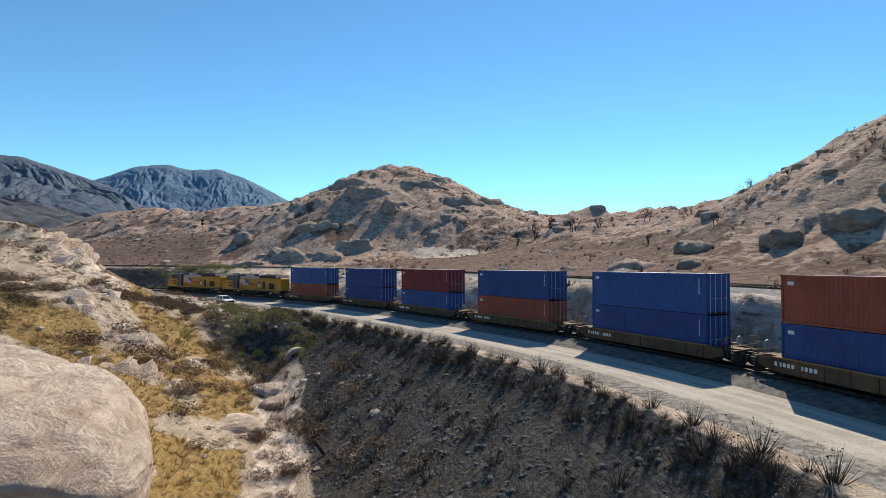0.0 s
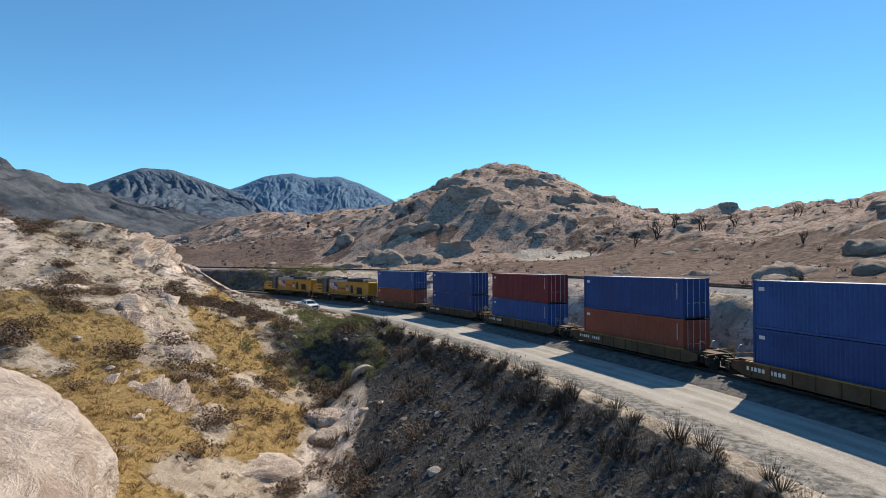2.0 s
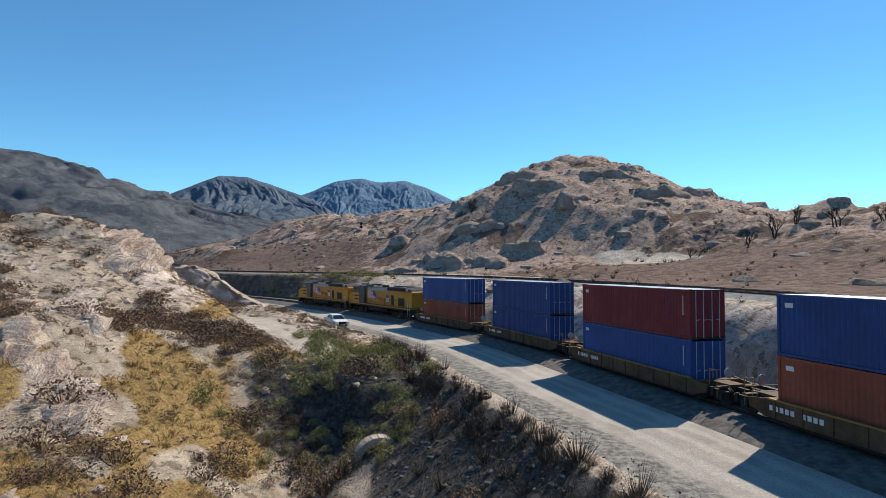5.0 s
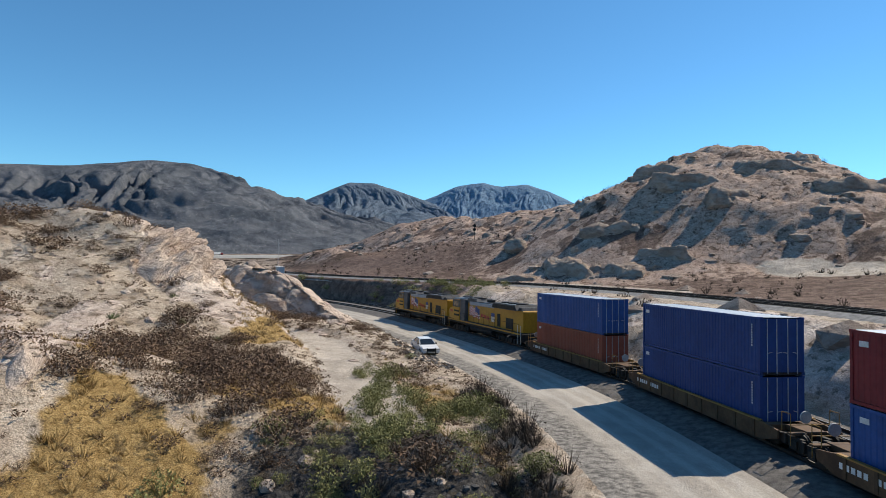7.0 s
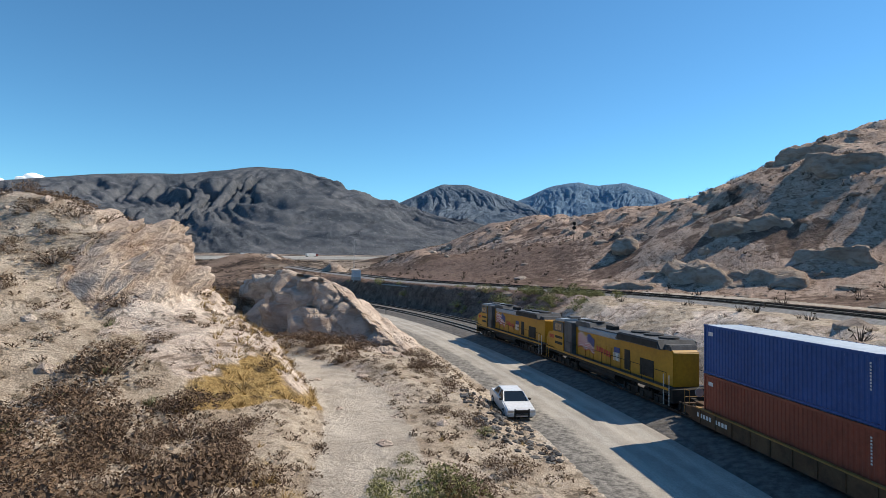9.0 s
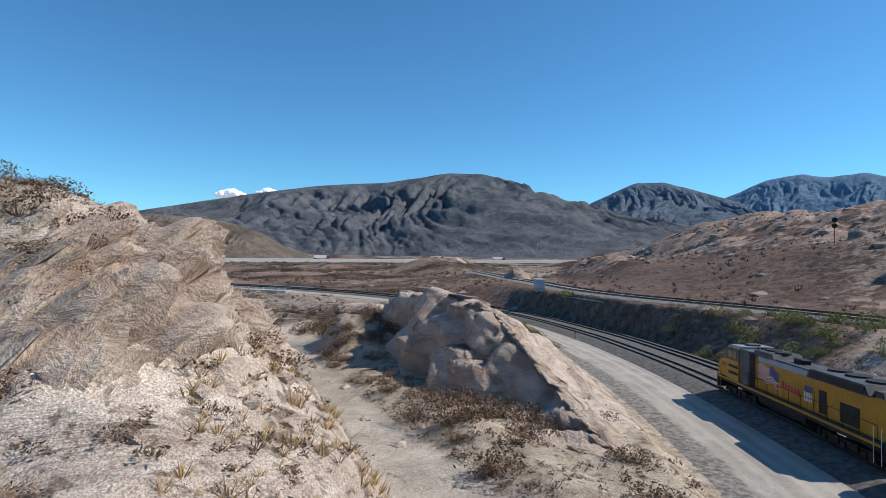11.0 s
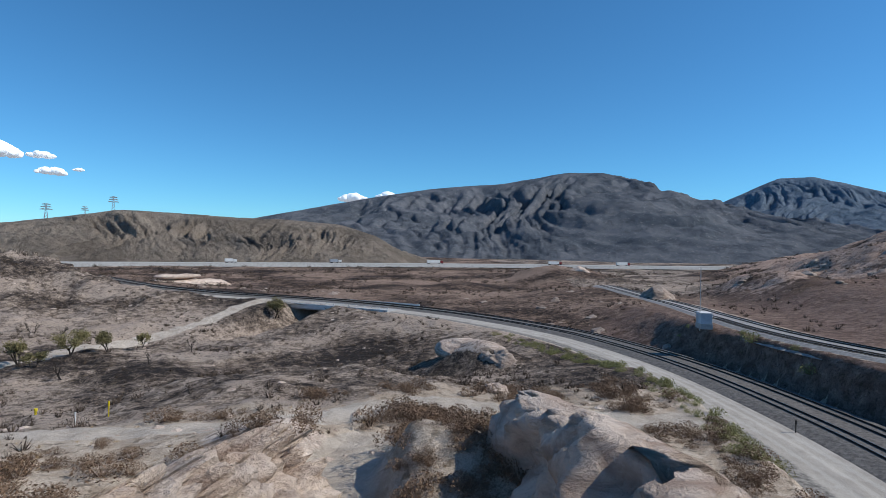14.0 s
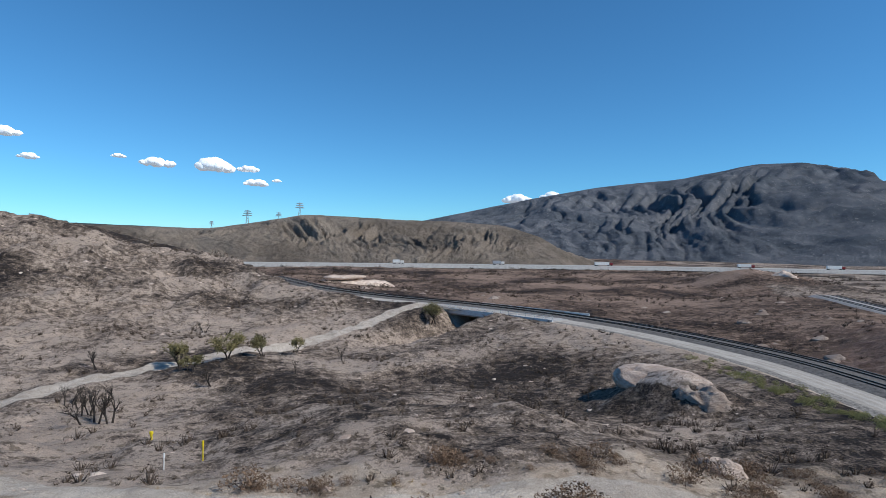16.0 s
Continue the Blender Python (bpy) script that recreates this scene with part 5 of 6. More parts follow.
for i, (x, y, s) in enumerate(((-52, 190, 7.0), (-40, 187, 6.0), (-30, 193, 5.0), (-64, 186, 5.0), (-45, 205, 6.0), (-30, 222, 7.0), (-10, 238, 8.0), (-38, 240, 6.5), (8, 226, 6.0), (20, 240, 6.0),
                               (-18, 214, 5.0), (0, 255, 6.5), (38, 240, 5.5), (58, 236, 6.0), (44, 214, 4.5), (-75, 214, 5.0), (-95, 236, 5.5), (-60, 232, 5.0), (74, 250, 6.5), (90, 230, 5.0))):
    rock("hillside_boulder", "weathered sandstone block on the far hillside", x, y, at_ground(x, y) - 0.38 * s, (s * 1.5, s * 0.8, s * 0.75), -40 + 9 * i, 50 + i,
         (((0.3, -0.8, 0.3), 0.6), ((0, 0, 1), 0.75)), 4, 1.6, SCORCHED)


# ---- the parked car ----
def sedan():
    t = thing("sedan", "white four-door sedan parked beside the gravel road", "car")
    body = part("body", extruded("body", [(-2.65, 0.42), (-2.7, 0.75), (-2.55, 0.98), (-1.5, 1.02), (1.05, 1.0), (2.35, 0.86), (2.62, 0.7), (2.66, 0.4), (2.3, 0.26), (-2.3, 0.26)],
                                 -0.95, 0.95, CAR_WHITE, 0.09), t, "white body shell")
    bm = bmesh.new()
    lower = [(-1.75, 0.84, 1.0), (1.2, 0.84, 0.98), (1.2, -0.84, 0.98), (-1.75, -0.84, 1.0)]
    upper_ = [(-1.05, 0.64, 1.44), (0.35, 0.64, 1.46), (0.35, -0.64, 1.46), (-1.05, -0.64, 1.44)]
    a, b = [bm.verts.new(v) for v in lower], [bm.verts.new(v) for v in upper_]
    for i in range(4):
        bm.faces.new((a[i - 1], a[i], b[i], b[i - 1]))
    bm.faces.new(b)
    part("greenhouse", from_bm("greenhouse", bm, GLASS), t, "dark glass windows all round")
    part("roof", boxes("roof", CAR_WHITE, (-1.08, 0.4, -0.66, 0.66, 1.435, 1.49), bevel=0.025), t)
    bm = bmesh.new()
    for s in (-1, 1):
        for x0, x1 in ((-1.75, -1.05), (1.2, 0.36), (-0.32, -0.32)):
            tube(bm, (x0, s * 0.845, 1.0), (x1, s * 0.66, 1.45), 0.045)
    part("window_pillars", from_bm("window_pillars", bm, CAR_WHITE), t)
    for x in (-1.62, 1.6):
        for s in (-1, 1):
            bm = bmesh.new()
            bmesh.ops.create_cone(bm, cap_ends=True, segments=24, radius1=0.34, radius2=0.34, depth=0.22, matrix=Matrix.Rotation(math.pi / 2, 4, "X"))
            w = part("wheel", from_bm("wheel", bm, RUBBER), t, "", pose(x, s * 0.86, 0.34))
            bm = bmesh.new()
            bmesh.ops.create_cone(bm, cap_ends=True, segments=16, radius1=0.2, radius2=0.18, depth=0.05, matrix=Matrix.Translation((0, s * 0.11, 0)) @ Matrix.Rotation(math.pi / 2, 4, "X"))
            part("hubcap", from_bm("hubcap", bm, CHROME), w, "dull chrome hubcap")
    for s in (-1, 1):
        part("headlight", boxes("headlight", CHROME, (2.6, 2.66, s * 0.72 - 0.2, s * 0.72 + 0.2, 0.64, 0.8), bevel=0.02), t)
        part("tail_light", boxes("tail_light", RED, (-2.7, -2.64, s * 0.7 - 0.2, s * 0.7 + 0.2, 0.72, 0.88), bevel=0.02), t)
        part("mirror", boxes("mirror", BLACK, (0.85, 1.0, s * 0.98 - 0.09, s * 0.98 + 0.09, 1.0, 1.14), bevel=0.02), t)
    part("grille", boxes("grille", BLACK, (2.63, 2.68, -0.48, 0.48, 0.58, 0.82)), t)
    part("push_bar", boxes("push_bar", BLACK, (2.7, 2.78, -0.5, -0.42, 0.38, 0.9), (2.7, 2.78, 0.42, 0.5, 0.38, 0.9), (2.7, 2.76, -0.5, 0.5, 0.5, 0.56), (2.7, 2.76, -0.5, 0.5, 0.76, 0.82)), t, "black push bar")
    part("bumper_panel", boxes("bumper_panel", WHITE, (2.68, 2.7, -0.16, 0.16, 0.44, 0.56)), t)
    return t


car = sedan()
car.matrix_basis = pose(-40.6, 105.0, float(road_z(-40.6, 105.0)) + 0.0, 0, 0, -43)


# ---- trackside equipment ----
def shelter(x, y, z, turn):
    t = thing("equipment_shelter", "pale metal signal equipment shelter on the bank", "shelter", pose(x, y, z, 0, 0, turn) @ Matrix.Diagonal((0.74, 0.74, 0.7, 1)))
    part("plinth", boxes("plinth", CONCRETE, (-2.1, 2.1, -1.4, 1.4, -1.2, 0.12)), t)
    part("cabin", boxes("cabin", SHELTER, (-2, 2, -1.3, 1.3, 0.12, 2.8), bevel=0.03), t)
    part("roof", boxes("roof", WHITE, (-2.15, 2.15, -1.45, 1.45, 2.8, 2.95), bevel=0.03), t)
    part("door", boxes("door", GALV, (-1.5, -0.6, -1.335, -1.3, 0.2, 2.3)), t)
    part("panel_ribs", boxes("panel_ribs", SHELTER, *[(-1.9 + 0.63 * i, -1.84 + 0.63 * i, -1.33, -1.3, 0.2, 2.75) for i in range(7)]), t)
    return t


shelter(-139.5, 178.5, 2.1, -28)


def mast(name, label, x, y, z, h, heads):
    t = thing(name, label, "mast", pose(x, y, z, 0, 0, 20))
    bm = bmesh.new()
    tube(bm, (0, 0, -1), (0, 0, h), 0.09, 8, 0.06)
    part("pole", from_bm("pole", bm, GALV if not heads else BLACK), t)
    for i in range(heads):
        bm = bmesh.new()
        bmesh.ops.create_cone(bm, cap_ends=True, segments=18, radius1=0.55, radius2=0.55, depth=0.1, matrix=Matrix.Translation((0, 0, h - 0.5 - 1.3 * i)) @ Matrix.Rotation(math.pi / 2, 4, "X"))
        part("signal_head", from_bm("signal_head", bm, BLACK), t, "black signal head")
    return t


mast("radio_mast", "thin galvanised radio mast behind the shelter", -140.5, 178.5, 1.6, 11.0, 0)
mast("railway_signal", "black railway signal mast on the upper grade", -96.8, 226.0, at_ground(-96.8, 226.0), 6.0, 2)


def post(name, label, x, y, h, mat, r=0.05):
    bm = bmesh.new()
    tube(bm, (0, 0, -0.3), (0, 0, h), r, 8)
    tube(bm, (0, 0, h * 0.72), (0, 0, h * 0.98), r * 1.6, 8)
    ob = new(name, from_bm(name, bm, mat))
    d_ = float(side_distance(edge, np.array([x]), np.array([y]))[0])
    ob.matrix_basis = pose(x, y, float(road_z(x, y)) if d_ > -1 else at_ground(x, y))
    return tagged(ob, label, "post")


YEL_MARK = surface("marker_yellow", (0.7, 0.55, 0.01), (0.8, 0.62, 0.02), 1.0, 0.6, 0.0)
post("track_marker", "short dark marker post beside the ballast", -101.0, 152.5, 1.5, BLACK)
post("pipeline_marker", "yellow pipeline marker post beside the dirt path", -121.0, 88.0, 1.6, YEL_MARK)
post("pipeline_marker", "white and yellow marker post near the path", -120.0, 85.5, 1.3, WHITE)
post("pipeline_marker", "yellow marker post on the burnt flat", -133.5, 78.5, 0.9, YEL_MARK, 0.12)


# ---- culvert below the embankment ----
cz = -2.9
culvert = thing("culvert", "dark corrugated culvert mouth with stone rim under the bank", "culvert", pose(-17.4, 68.0, cz, 0, 0, 36))
bm = bmesh.new()
for i in range(12):
    a, b = math.pi * i / 11, 0
    bmesh.ops.create_cube(bm, size=1.0, matrix=Matrix.Translation((1.35 * math.cos(a), -0.2, 0.4 + 1.35 * math.sin(a))) @ Matrix.Rotation(-a, 4, "Y") @ Matrix.Diagonal((0.42, 0.8, 0.4, 1)))
part("stone_rim", from_bm("stone_rim", bm, SANDSTONE), culvert, "rim of rough stones")
# solid black block in place of the shaded hollow inside the culvert
part("pipe_mouth", boxes("pipe_mouth", BLACK, (-1.15, 1.15, 0.0, 0.25, -0.2, 1.35), bevel=0.1), culvert, "black block standing in for the shade in the pipe")


# ---- bridge over the far wash ----
def bridge():
    a, b = Vector((-250.5, 114.0, 0)), Vector((-222.5, 141.5, 0))
    ang = math.degrees(math.atan2(b.y - a.y, b.x - a.x))
    mid = (a + b) / 2
    t = thing("railway_bridge", "low concrete railway bridge with pale railing over the wash", "bridge", pose(mid.x, mid.y, float(road_z(mid.x, mid.y)), 0, 0, ang), kind="structure")
    half = (b - a).length / 2
    part("deck", boxes("deck", CONCRETE, (-half, half, -1.2, 18.5, -1.5, -0.15), bevel=0.03), t)
    part("fascia", boxes("fascia", WHITE, (-half, half, 18.5, 18.75, -1.1, 0.35), (-half, half, -1.5, -1.2, -1.1, 0.35)), t, "pale bridge fascia")
    for e in (-1, 1):
        part("abutment", boxes("abutment", CONCRETE, (e * half - 1.0, e * half + 1.0, -1.6, 18.8, -7.5, -0.3), bevel=0.05), t)
    part("pier", boxes("pier", CONCRETE, (-0.6, 0.6, -1.0, 18.0, -7.5, -1.5), bevel=0.05), t)
    for i in range(15):
        x = -half + 2 * half * i / 14
        part("railing_post", boxes("railing_post", WHITE, (x - 0.06, x + 0.06, -1.42, -1.3, 0.3, 1.3)), t)
    part("railing_bar", boxes("railing_bar", WHITE, (-half, half, -1.4, -1.33, 1.22, 1.32), (-half, half, -1.4, -1.33, 0.75, 0.83)), t)
    return t


bridge()


# ---- highway across the valley, with vehicles ----
def strip(name, label, pts, width, z, mat, cat):
    c = spline(pts, 12.0)
    return tagged(part(name, swept(name, c, [(-width / 2, -3.5), (-width / 2 + 1.5, 0), (width / 2 - 1.5, 0), (width / 2, -3.5)], lambda x, y: 0 * x + z, mat)), label, cat, kind="structure")


HIGHWAY = [(-500, -620), (-560, -350), (-600, -120), (-625, 60), (-640, 220), (-640, 360), (-625, 520), (-600, 760), (-560, 1100)]
strip("highway", "pale concrete highway across the valley", HIGHWAY, 26, -4.6, CONCRETE, "road")
hw_line = spline(HIGHWAY, 4.0)


def lorry(label, s, mat, length):
    i = int(s)
    x, y = hw_line[i]
    a = hw_line[i + 1] - hw_line[i - 1]
    t = thing("lorry", label, "lorry", pose(x + 4, y, -4.58, 0, 0, math.degrees(math.atan2(a[1], a[0]))), "vehicles on the highway")
    part("trailer", boxes("trailer", mat, (-length / 2, length / 2, -1.25, 1.25, 1.1, 4.0), bevel=0.04), t)
    part("tractor", boxes("tractor", C_MAROON if length > 12 else WHITE, (length / 2 + 0.6, length / 2 + 3.6, -1.2, 1.2, 0.9, 3.2), bevel=0.15), t)
    part("wheels", boxes("wheels", RUBBER, *[(x0, x0 + 1.0, -1.2, 1.2, 0.02, 1.0) for x0 in (-length / 2 + 0.6, -length / 2 + 1.9, length / 2 - 1.2, length / 2 + 2.2)], bevel=0.15), t)
    return t


for label, s, mat, length in (("white box lorry on the far highway", 232, WHITE, 14.5), ("white lorry driving on the far highway", 268, WHITE, 13.0), ("small pale truck on the highway", 205, GALV, 8.0),
                              ("white lorry beside the hill foot", 290, WHITE, 14.0), ("pale van on the highway", 180, WHITE, 7.0)):
    lorry(label, s, mat, length)


# ---- transmission towers on the hills ----
def pylon(x, y, z, h, turn):
    t = thing("transmission_tower", "lattice steel transmission tower on the ridge", "pylon", pose(x, y, z, 0, 0, turn), "towers on the ridge")
    bm = bmesh.new()
    w = h * 0.11
    for sx in (-1, 1):
        for sy in (-1, 1):
            tube(bm, (sx * w, sy * w, -4), (sx * w * 0.25, sy * w * 0.25, h * 0.72), 0.3, 4)
            tube(bm, (sx * w * 0.25, sy * w * 0.25, h * 0.72), (0, 0, h), 0.4, 4)
    for k in range(5):
        z0, z1 = h * 0.72 * k / 5, h * 0.72 * (k + 1) / 5
        w0, w1 = w * (1 - 0.75 * k / 5), w * (1 - 0.75 * (k + 1) / 5)
        for s in (-1, 1):
            tube(bm, (-w0, s * w0, z0), (w1, s * w1, z1), 0.16, 4)
            tube(bm, (s * w0, -w0, z0), (s * w1, w1, z1), 0.16, 4)
    part("lattice_body", from_bm("lattice_body", bm, GALV), t)
    for k, r in ((0.68, 0.26), (0.8, 0.22), (0.92, 0.18)):
        bm = bmesh.new()
        tube(bm, (-h * r, 0, h * k), (h * r, 0, h * k), 0.45, 4)
        tube(bm, (-h * r, 0, h * k), (0, 0, h * (k + 0.06)), 0.3, 4)
        tube(bm, (h * r, 0, h * k), (0, 0, h * (k + 0.06)), 0.3, 4)
        part("cross_arm", from_bm("cross_arm", bm, GALV), t)
    return t


for az, dist, sl, h in ((100.1, 830, 0.041, 26), (105.0, 900, 0.024, 30), (102.4, 1150, 0.031, 26), (108.5, 1300, 0.018, 22)):
    px_, py_, pz_ = polar(az, dist, sl)
    pylon(px_, py_, pz_, h * 0.9, 100)


# ---- small clouds over the hills ----
def cloud(az, el, size, seed):
    bm = bmesh.new()
    rnd = random.Random(seed)
    for i in range(16):
        u = rnd.uniform(-1, 1)
        r = size * (0.46 - 0.26 * abs(u)) * rnd.uniform(0.7, 1.15)
        bmesh.ops.create_icosphere(bm, subdivisions=3, radius=r, matrix=Matrix.Translation((u * size, rnd.uniform(-0.2, 0.2) * size, r * 0.5 * rnd.uniform(0.5, 1.2))) @ Matrix.Diagonal((1.2, 1.0, 0.8, 1)))
    for v in bm.verts:
        v.co += noise.noise_vector(v.co / size * 5 + Vector((seed, 0, 0))) * size * 0.07
    ob = new("cloud", from_bm("cloud", bm, CLOUD_MAT, True))
    x, y, z = polar(az, 3600, el)
    ob.matrix_basis = pose(x, y, z, 0, 0, az)
    return tagged(ob, "small white fair-weather cloud", "cloud", "clouds over the hills")


for i, (az, el, size) in enumerate(((108.6, 0.126, 110), (113.2, 0.128, 80), (104.7, 0.104, 62), (105.4, 0.127, 55), (102.8, 0.111, 26), (124.2, 0.155, 65), (122.6, 0.124, 45), (116.3, 0.136, 32),
                                    (75.5, 0.092, 70), (72.4, 0.096, 60), (79.0, 0.086, 80))):
    cloud(az + 0.4, el - 0.009, size, i + 3)


# ---- plants and loose stones ----
def blade_template(rnd, count, spread_, height_, width, up=0.5, leaves=0, leaf=0.1):
    """Triangles for a clump: thin stems fanning from the base, then small leaves filling the crown."""
    v = []
    for _ in range(count):
        a, r = rnd.uniform(0, 2 * math.pi), rnd.random() ** 0.6
        tip = np.array((math.cos(a) * r * spread_, math.sin(a) * r * spread_, height_ * (up + (1 - up) * rnd.random()) * (1 - 0.45 * r * r)))
        root = np.array((math.cos(a) * r * spread_ * 0.25, math.sin(a) * r * spread_ * 0.25, -0.05))
        side = np.array((-math.sin(a + 1.0), math.cos(a + 1.0), 0)) * width
        v += [root - side, root + side, tip]
    for _ in range(leaves):
        a, r = rnd.uniform(0, 2 * math.pi), rnd.random() ** 0.5
        edge_ = 1 + 0.22 * math.sin(3 * a + spread_ * 7) + 0.13 * math.sin(7 * a)
        c = np.array((math.cos(a) * r * spread_ * edge_, math.sin(a) * r * spread_ * edge_, height_ * (0.05 + 0.85 * rnd.random() ** 0.6 * math.sqrt(max(0.05, 1 - r * r)))))
        d1 = np.array((rnd.uniform(-1, 1), rnd.uniform(-1, 1), rnd.uniform(-0.6, 1)))
        d2 = np.array((rnd.uniform(-1, 1), rnd.uniform(-1, 1), rnd.uniform(-0.6, 1)))
        v += [c - d1 * leaf * 0.5, c + d1 * leaf * 0.5, c + d2 * leaf]
    return np.array(v)


def stone_template(rnd):
    bm = bmesh.new()
    bmesh.ops.create_icosphere(bm, subdivisions=1, radius=1.0)
    for q in bm.verts:
        q.co *= rnd.uniform(0.7, 1.15)
        q.co.z *= 0.65
    out = []
    bmesh.ops.triangulate(bm, faces=bm.faces[:])
    for f in bm.faces:
        out += [np.array(q.co[:]) for q in f.verts]
    bm.free()
    return np.array(out)


RND = random.Random(5)
NP = np.random.RandomState(11)
T_BRUSH = [blade_template(RND, 60, 1.0, 0.9, 0.016, 0.4, 420, 0.105) for _ in range(4)]
T_BRUSH_LOW = [blade_template(RND, 16, 1.0, 0.8, 0.05, 0.4, 26, 0.3) for _ in range(4)]
T_CHAR = [blade_template(RND, 60, 0.8, 1.25, 0.016, 0.35, 40, 0.08) for _ in range(4)]
T_CHAR_LOW = [blade_template(RND, 22, 0.8, 1.1, 0.04, 0.3, 8, 0.22) for _ in range(4)]
T_SAGE = [blade_template(RND, 50, 0.9, 1.1, 0.02, 0.4, 330, 0.12) for _ in range(4)]
T_GRASS = [blade_template(RND, 26, 0.7, 0.75, 0.022, 0.45) for _ in range(4)]
T_YUCCA = [blade_template(RND, 90, 0.8, 0.9, 0.03, 0.3) for _ in range(2)]
T_STONE = [stone_template(RND) for _ in range(5)]


def tri_mesh(name, tris, mat):
    return quads_mesh(name, tris, np.arange(len(tris)).reshape(-1, 3), mat)


def stuff(name, label, category, templates, xs, ys, sizes, mat, squash=(0.8, 1.2), sink=0.0):
    """Plants or stones past counting, as one object."""
    zs = height(xs, ys)
    out = []
    for i in range(len(xs)):
        t = templates[i % len(templates)]
        a = NP.uniform(0, 6.283)
        c, s = math.cos(a), math.sin(a)
        k, kz = sizes[i], sizes[i] * NP.uniform(*squash)
        out.append(np.column_stack([(t[:, 0] * c - t[:, 1] * s) * k + xs[i], (t[:, 0] * s + t[:, 1] * c) * k + ys[i], t[:, 2] * kz + zs[i] - sink * k]))
    return tagged(new(name, tri_mesh(name, np.vstack(out), mat)), label, category, kind="stuff")


def singles(name, label, category, group, templates, xs, ys, sizes, mat):
    """Separate plants that share a few meshes."""
    zs = height(xs, ys)
    meshes = [tri_mesh(name, t, mat) for t in templates]
    for i in range(len(xs)):
        ob = new(name, meshes[i % len(meshes)])
        ob.matrix_basis = pose(xs[i], ys[i], zs[i] - 0.02, 0, 0, NP.uniform(0, 360)) @ Matrix.Diagonal((sizes[i], sizes[i], sizes[i] * NP.uniform(0.75, 1.15), 1))
        tagged(ob, label, category, group)


def field(n, x0, x1, y0, y1, keep):
    """Random places in a stretch of the plan, kept with a chance that keep(x, y, zones) gives."""
    x, y = NP.uniform(x0, x1, n), NP.uniform(y0, y1, n)
    zn = height(x, y, True)
    k = NP.random_sample(n) < keep(x, y, zn)
    return x[k], y[k]


def sizes_of(n, lo, hi):
    return lo + (hi - lo) * NP.random_sample(n) ** 1.8


def clumpy(x, y, size, cut):
    return smooth(cut, cut + 0.3, fbm(x + 500, y, size, 3))


# hillside brush
x, y = field(7600, -112, 0, 20, 118, lambda x, y, z: (z[5] < -4) * (z[4] < 0.3) * (0.1 + 0.5 * clumpy(x, y, 10, -0.1)) * (1 - 0.6 * z[1]) * (1 - 0.8 * z[7]) * (1 - 0.65 * z[2]) * (np.abs(x + 24) + np.abs(y - 33) > 14))
order = np.argsort(np.hypot(x + 48, y - 76))
x, y = x[order], y[order]
singles("brush", "dry brown rounded brush on the hillside", "shrub", "brush on the hillside", T_BRUSH, x[:280], y[:280], sizes_of(280, 0.6, 2.0), BRUSH)
stuff("hillside_brush", "dry brown brush scattered over the slopes", "shrubs", T_BRUSH, x[280:], y[280:], sizes_of(len(x) - 280, 0.5, 1.6), BRUSH)
x, y = field(1500, -116, -84, 106, 142, lambda x, y, z: (z[5] < -3.5) * (z[4] < 0.25) * (0.15 + 0.6 * clumpy(x, y, 7, -0.05)))
stuff("knoll_brush", "dark brown brush around the rock outcrop", "shrubs", T_BRUSH, x, y, sizes_of(len(x), 0.4, 1.3), BRUSH)
for px_, py_ in ((-106.5, 113.0), (-107.6, 114.2), (-105.6, 114.6), (-107.4, 112.2), (-106.3, 115.6), (-108.4, 113.4)):
    singles("junction_brush", "dense dark bush at the path junction", "shrub", "bushes at the path junction", T_BRUSH, np.array([px_]), np.array([py_]), np.array([1.5]), BRUSH)
# thicket below the trail
x, y = field(900, -54, -28, 68, 92, lambda x, y, z: (z[5] < -9) * (z[4] < 0.2) * smooth(8.5, 4, np.hypot((x + 42) * 0.75, y - 79)) * 0.4)
stuff("thicket", "dense grey-brown thicket on the slope", "shrubs", T_BRUSH, x, y, sizes_of(len(x), 0.7, 1.5), BRUSH)
x, y = field(420, -31, -15, 66, 81, lambda x, y, z: (z[5] < -4.5) * 0.3)
stuff("culvert_brush", "olive-brown brush round the culvert mouth", "shrubs", T_SAGE[:2], x, y, sizes_of(len(x), 0.4, 1.0), SAGE)
# golden grass
x, y = field(16000, -62, 0, 18, 108, lambda x, y, z: (z[2] > 0.35) * 0.8 * (z[4] < 0.4))
stuff("golden_grass", "golden dry grass tufts in the hollow", "grass", T_GRASS, x, y, sizes_of(len(x), 0.35, 1.0), STRAW)
x, y = field(5200, -112, -2, 20, 118, lambda x, y, z: (z[5] < -2) * (z[4] < 0.5) * 0.4 * (1 - 0.6 * z[1]))
stuff("sparse_grass", "sparse dry grass tufts on bare soil", "grass", T_GRASS, x, y, sizes_of(len(x), 0.2, 0.55), STRAW)
x, y = field(5200, -80, -24, 62, 116, lambda x, y, z: (z[5] < -1.2) * 0.6 * (z[4] < 0.7))
stuff("low_scrub", "small grey scrub beside the trail", "shrubs", T_BRUSH_LOW, x, y, sizes_of(len(x), 0.15, 0.5), BRUSH)
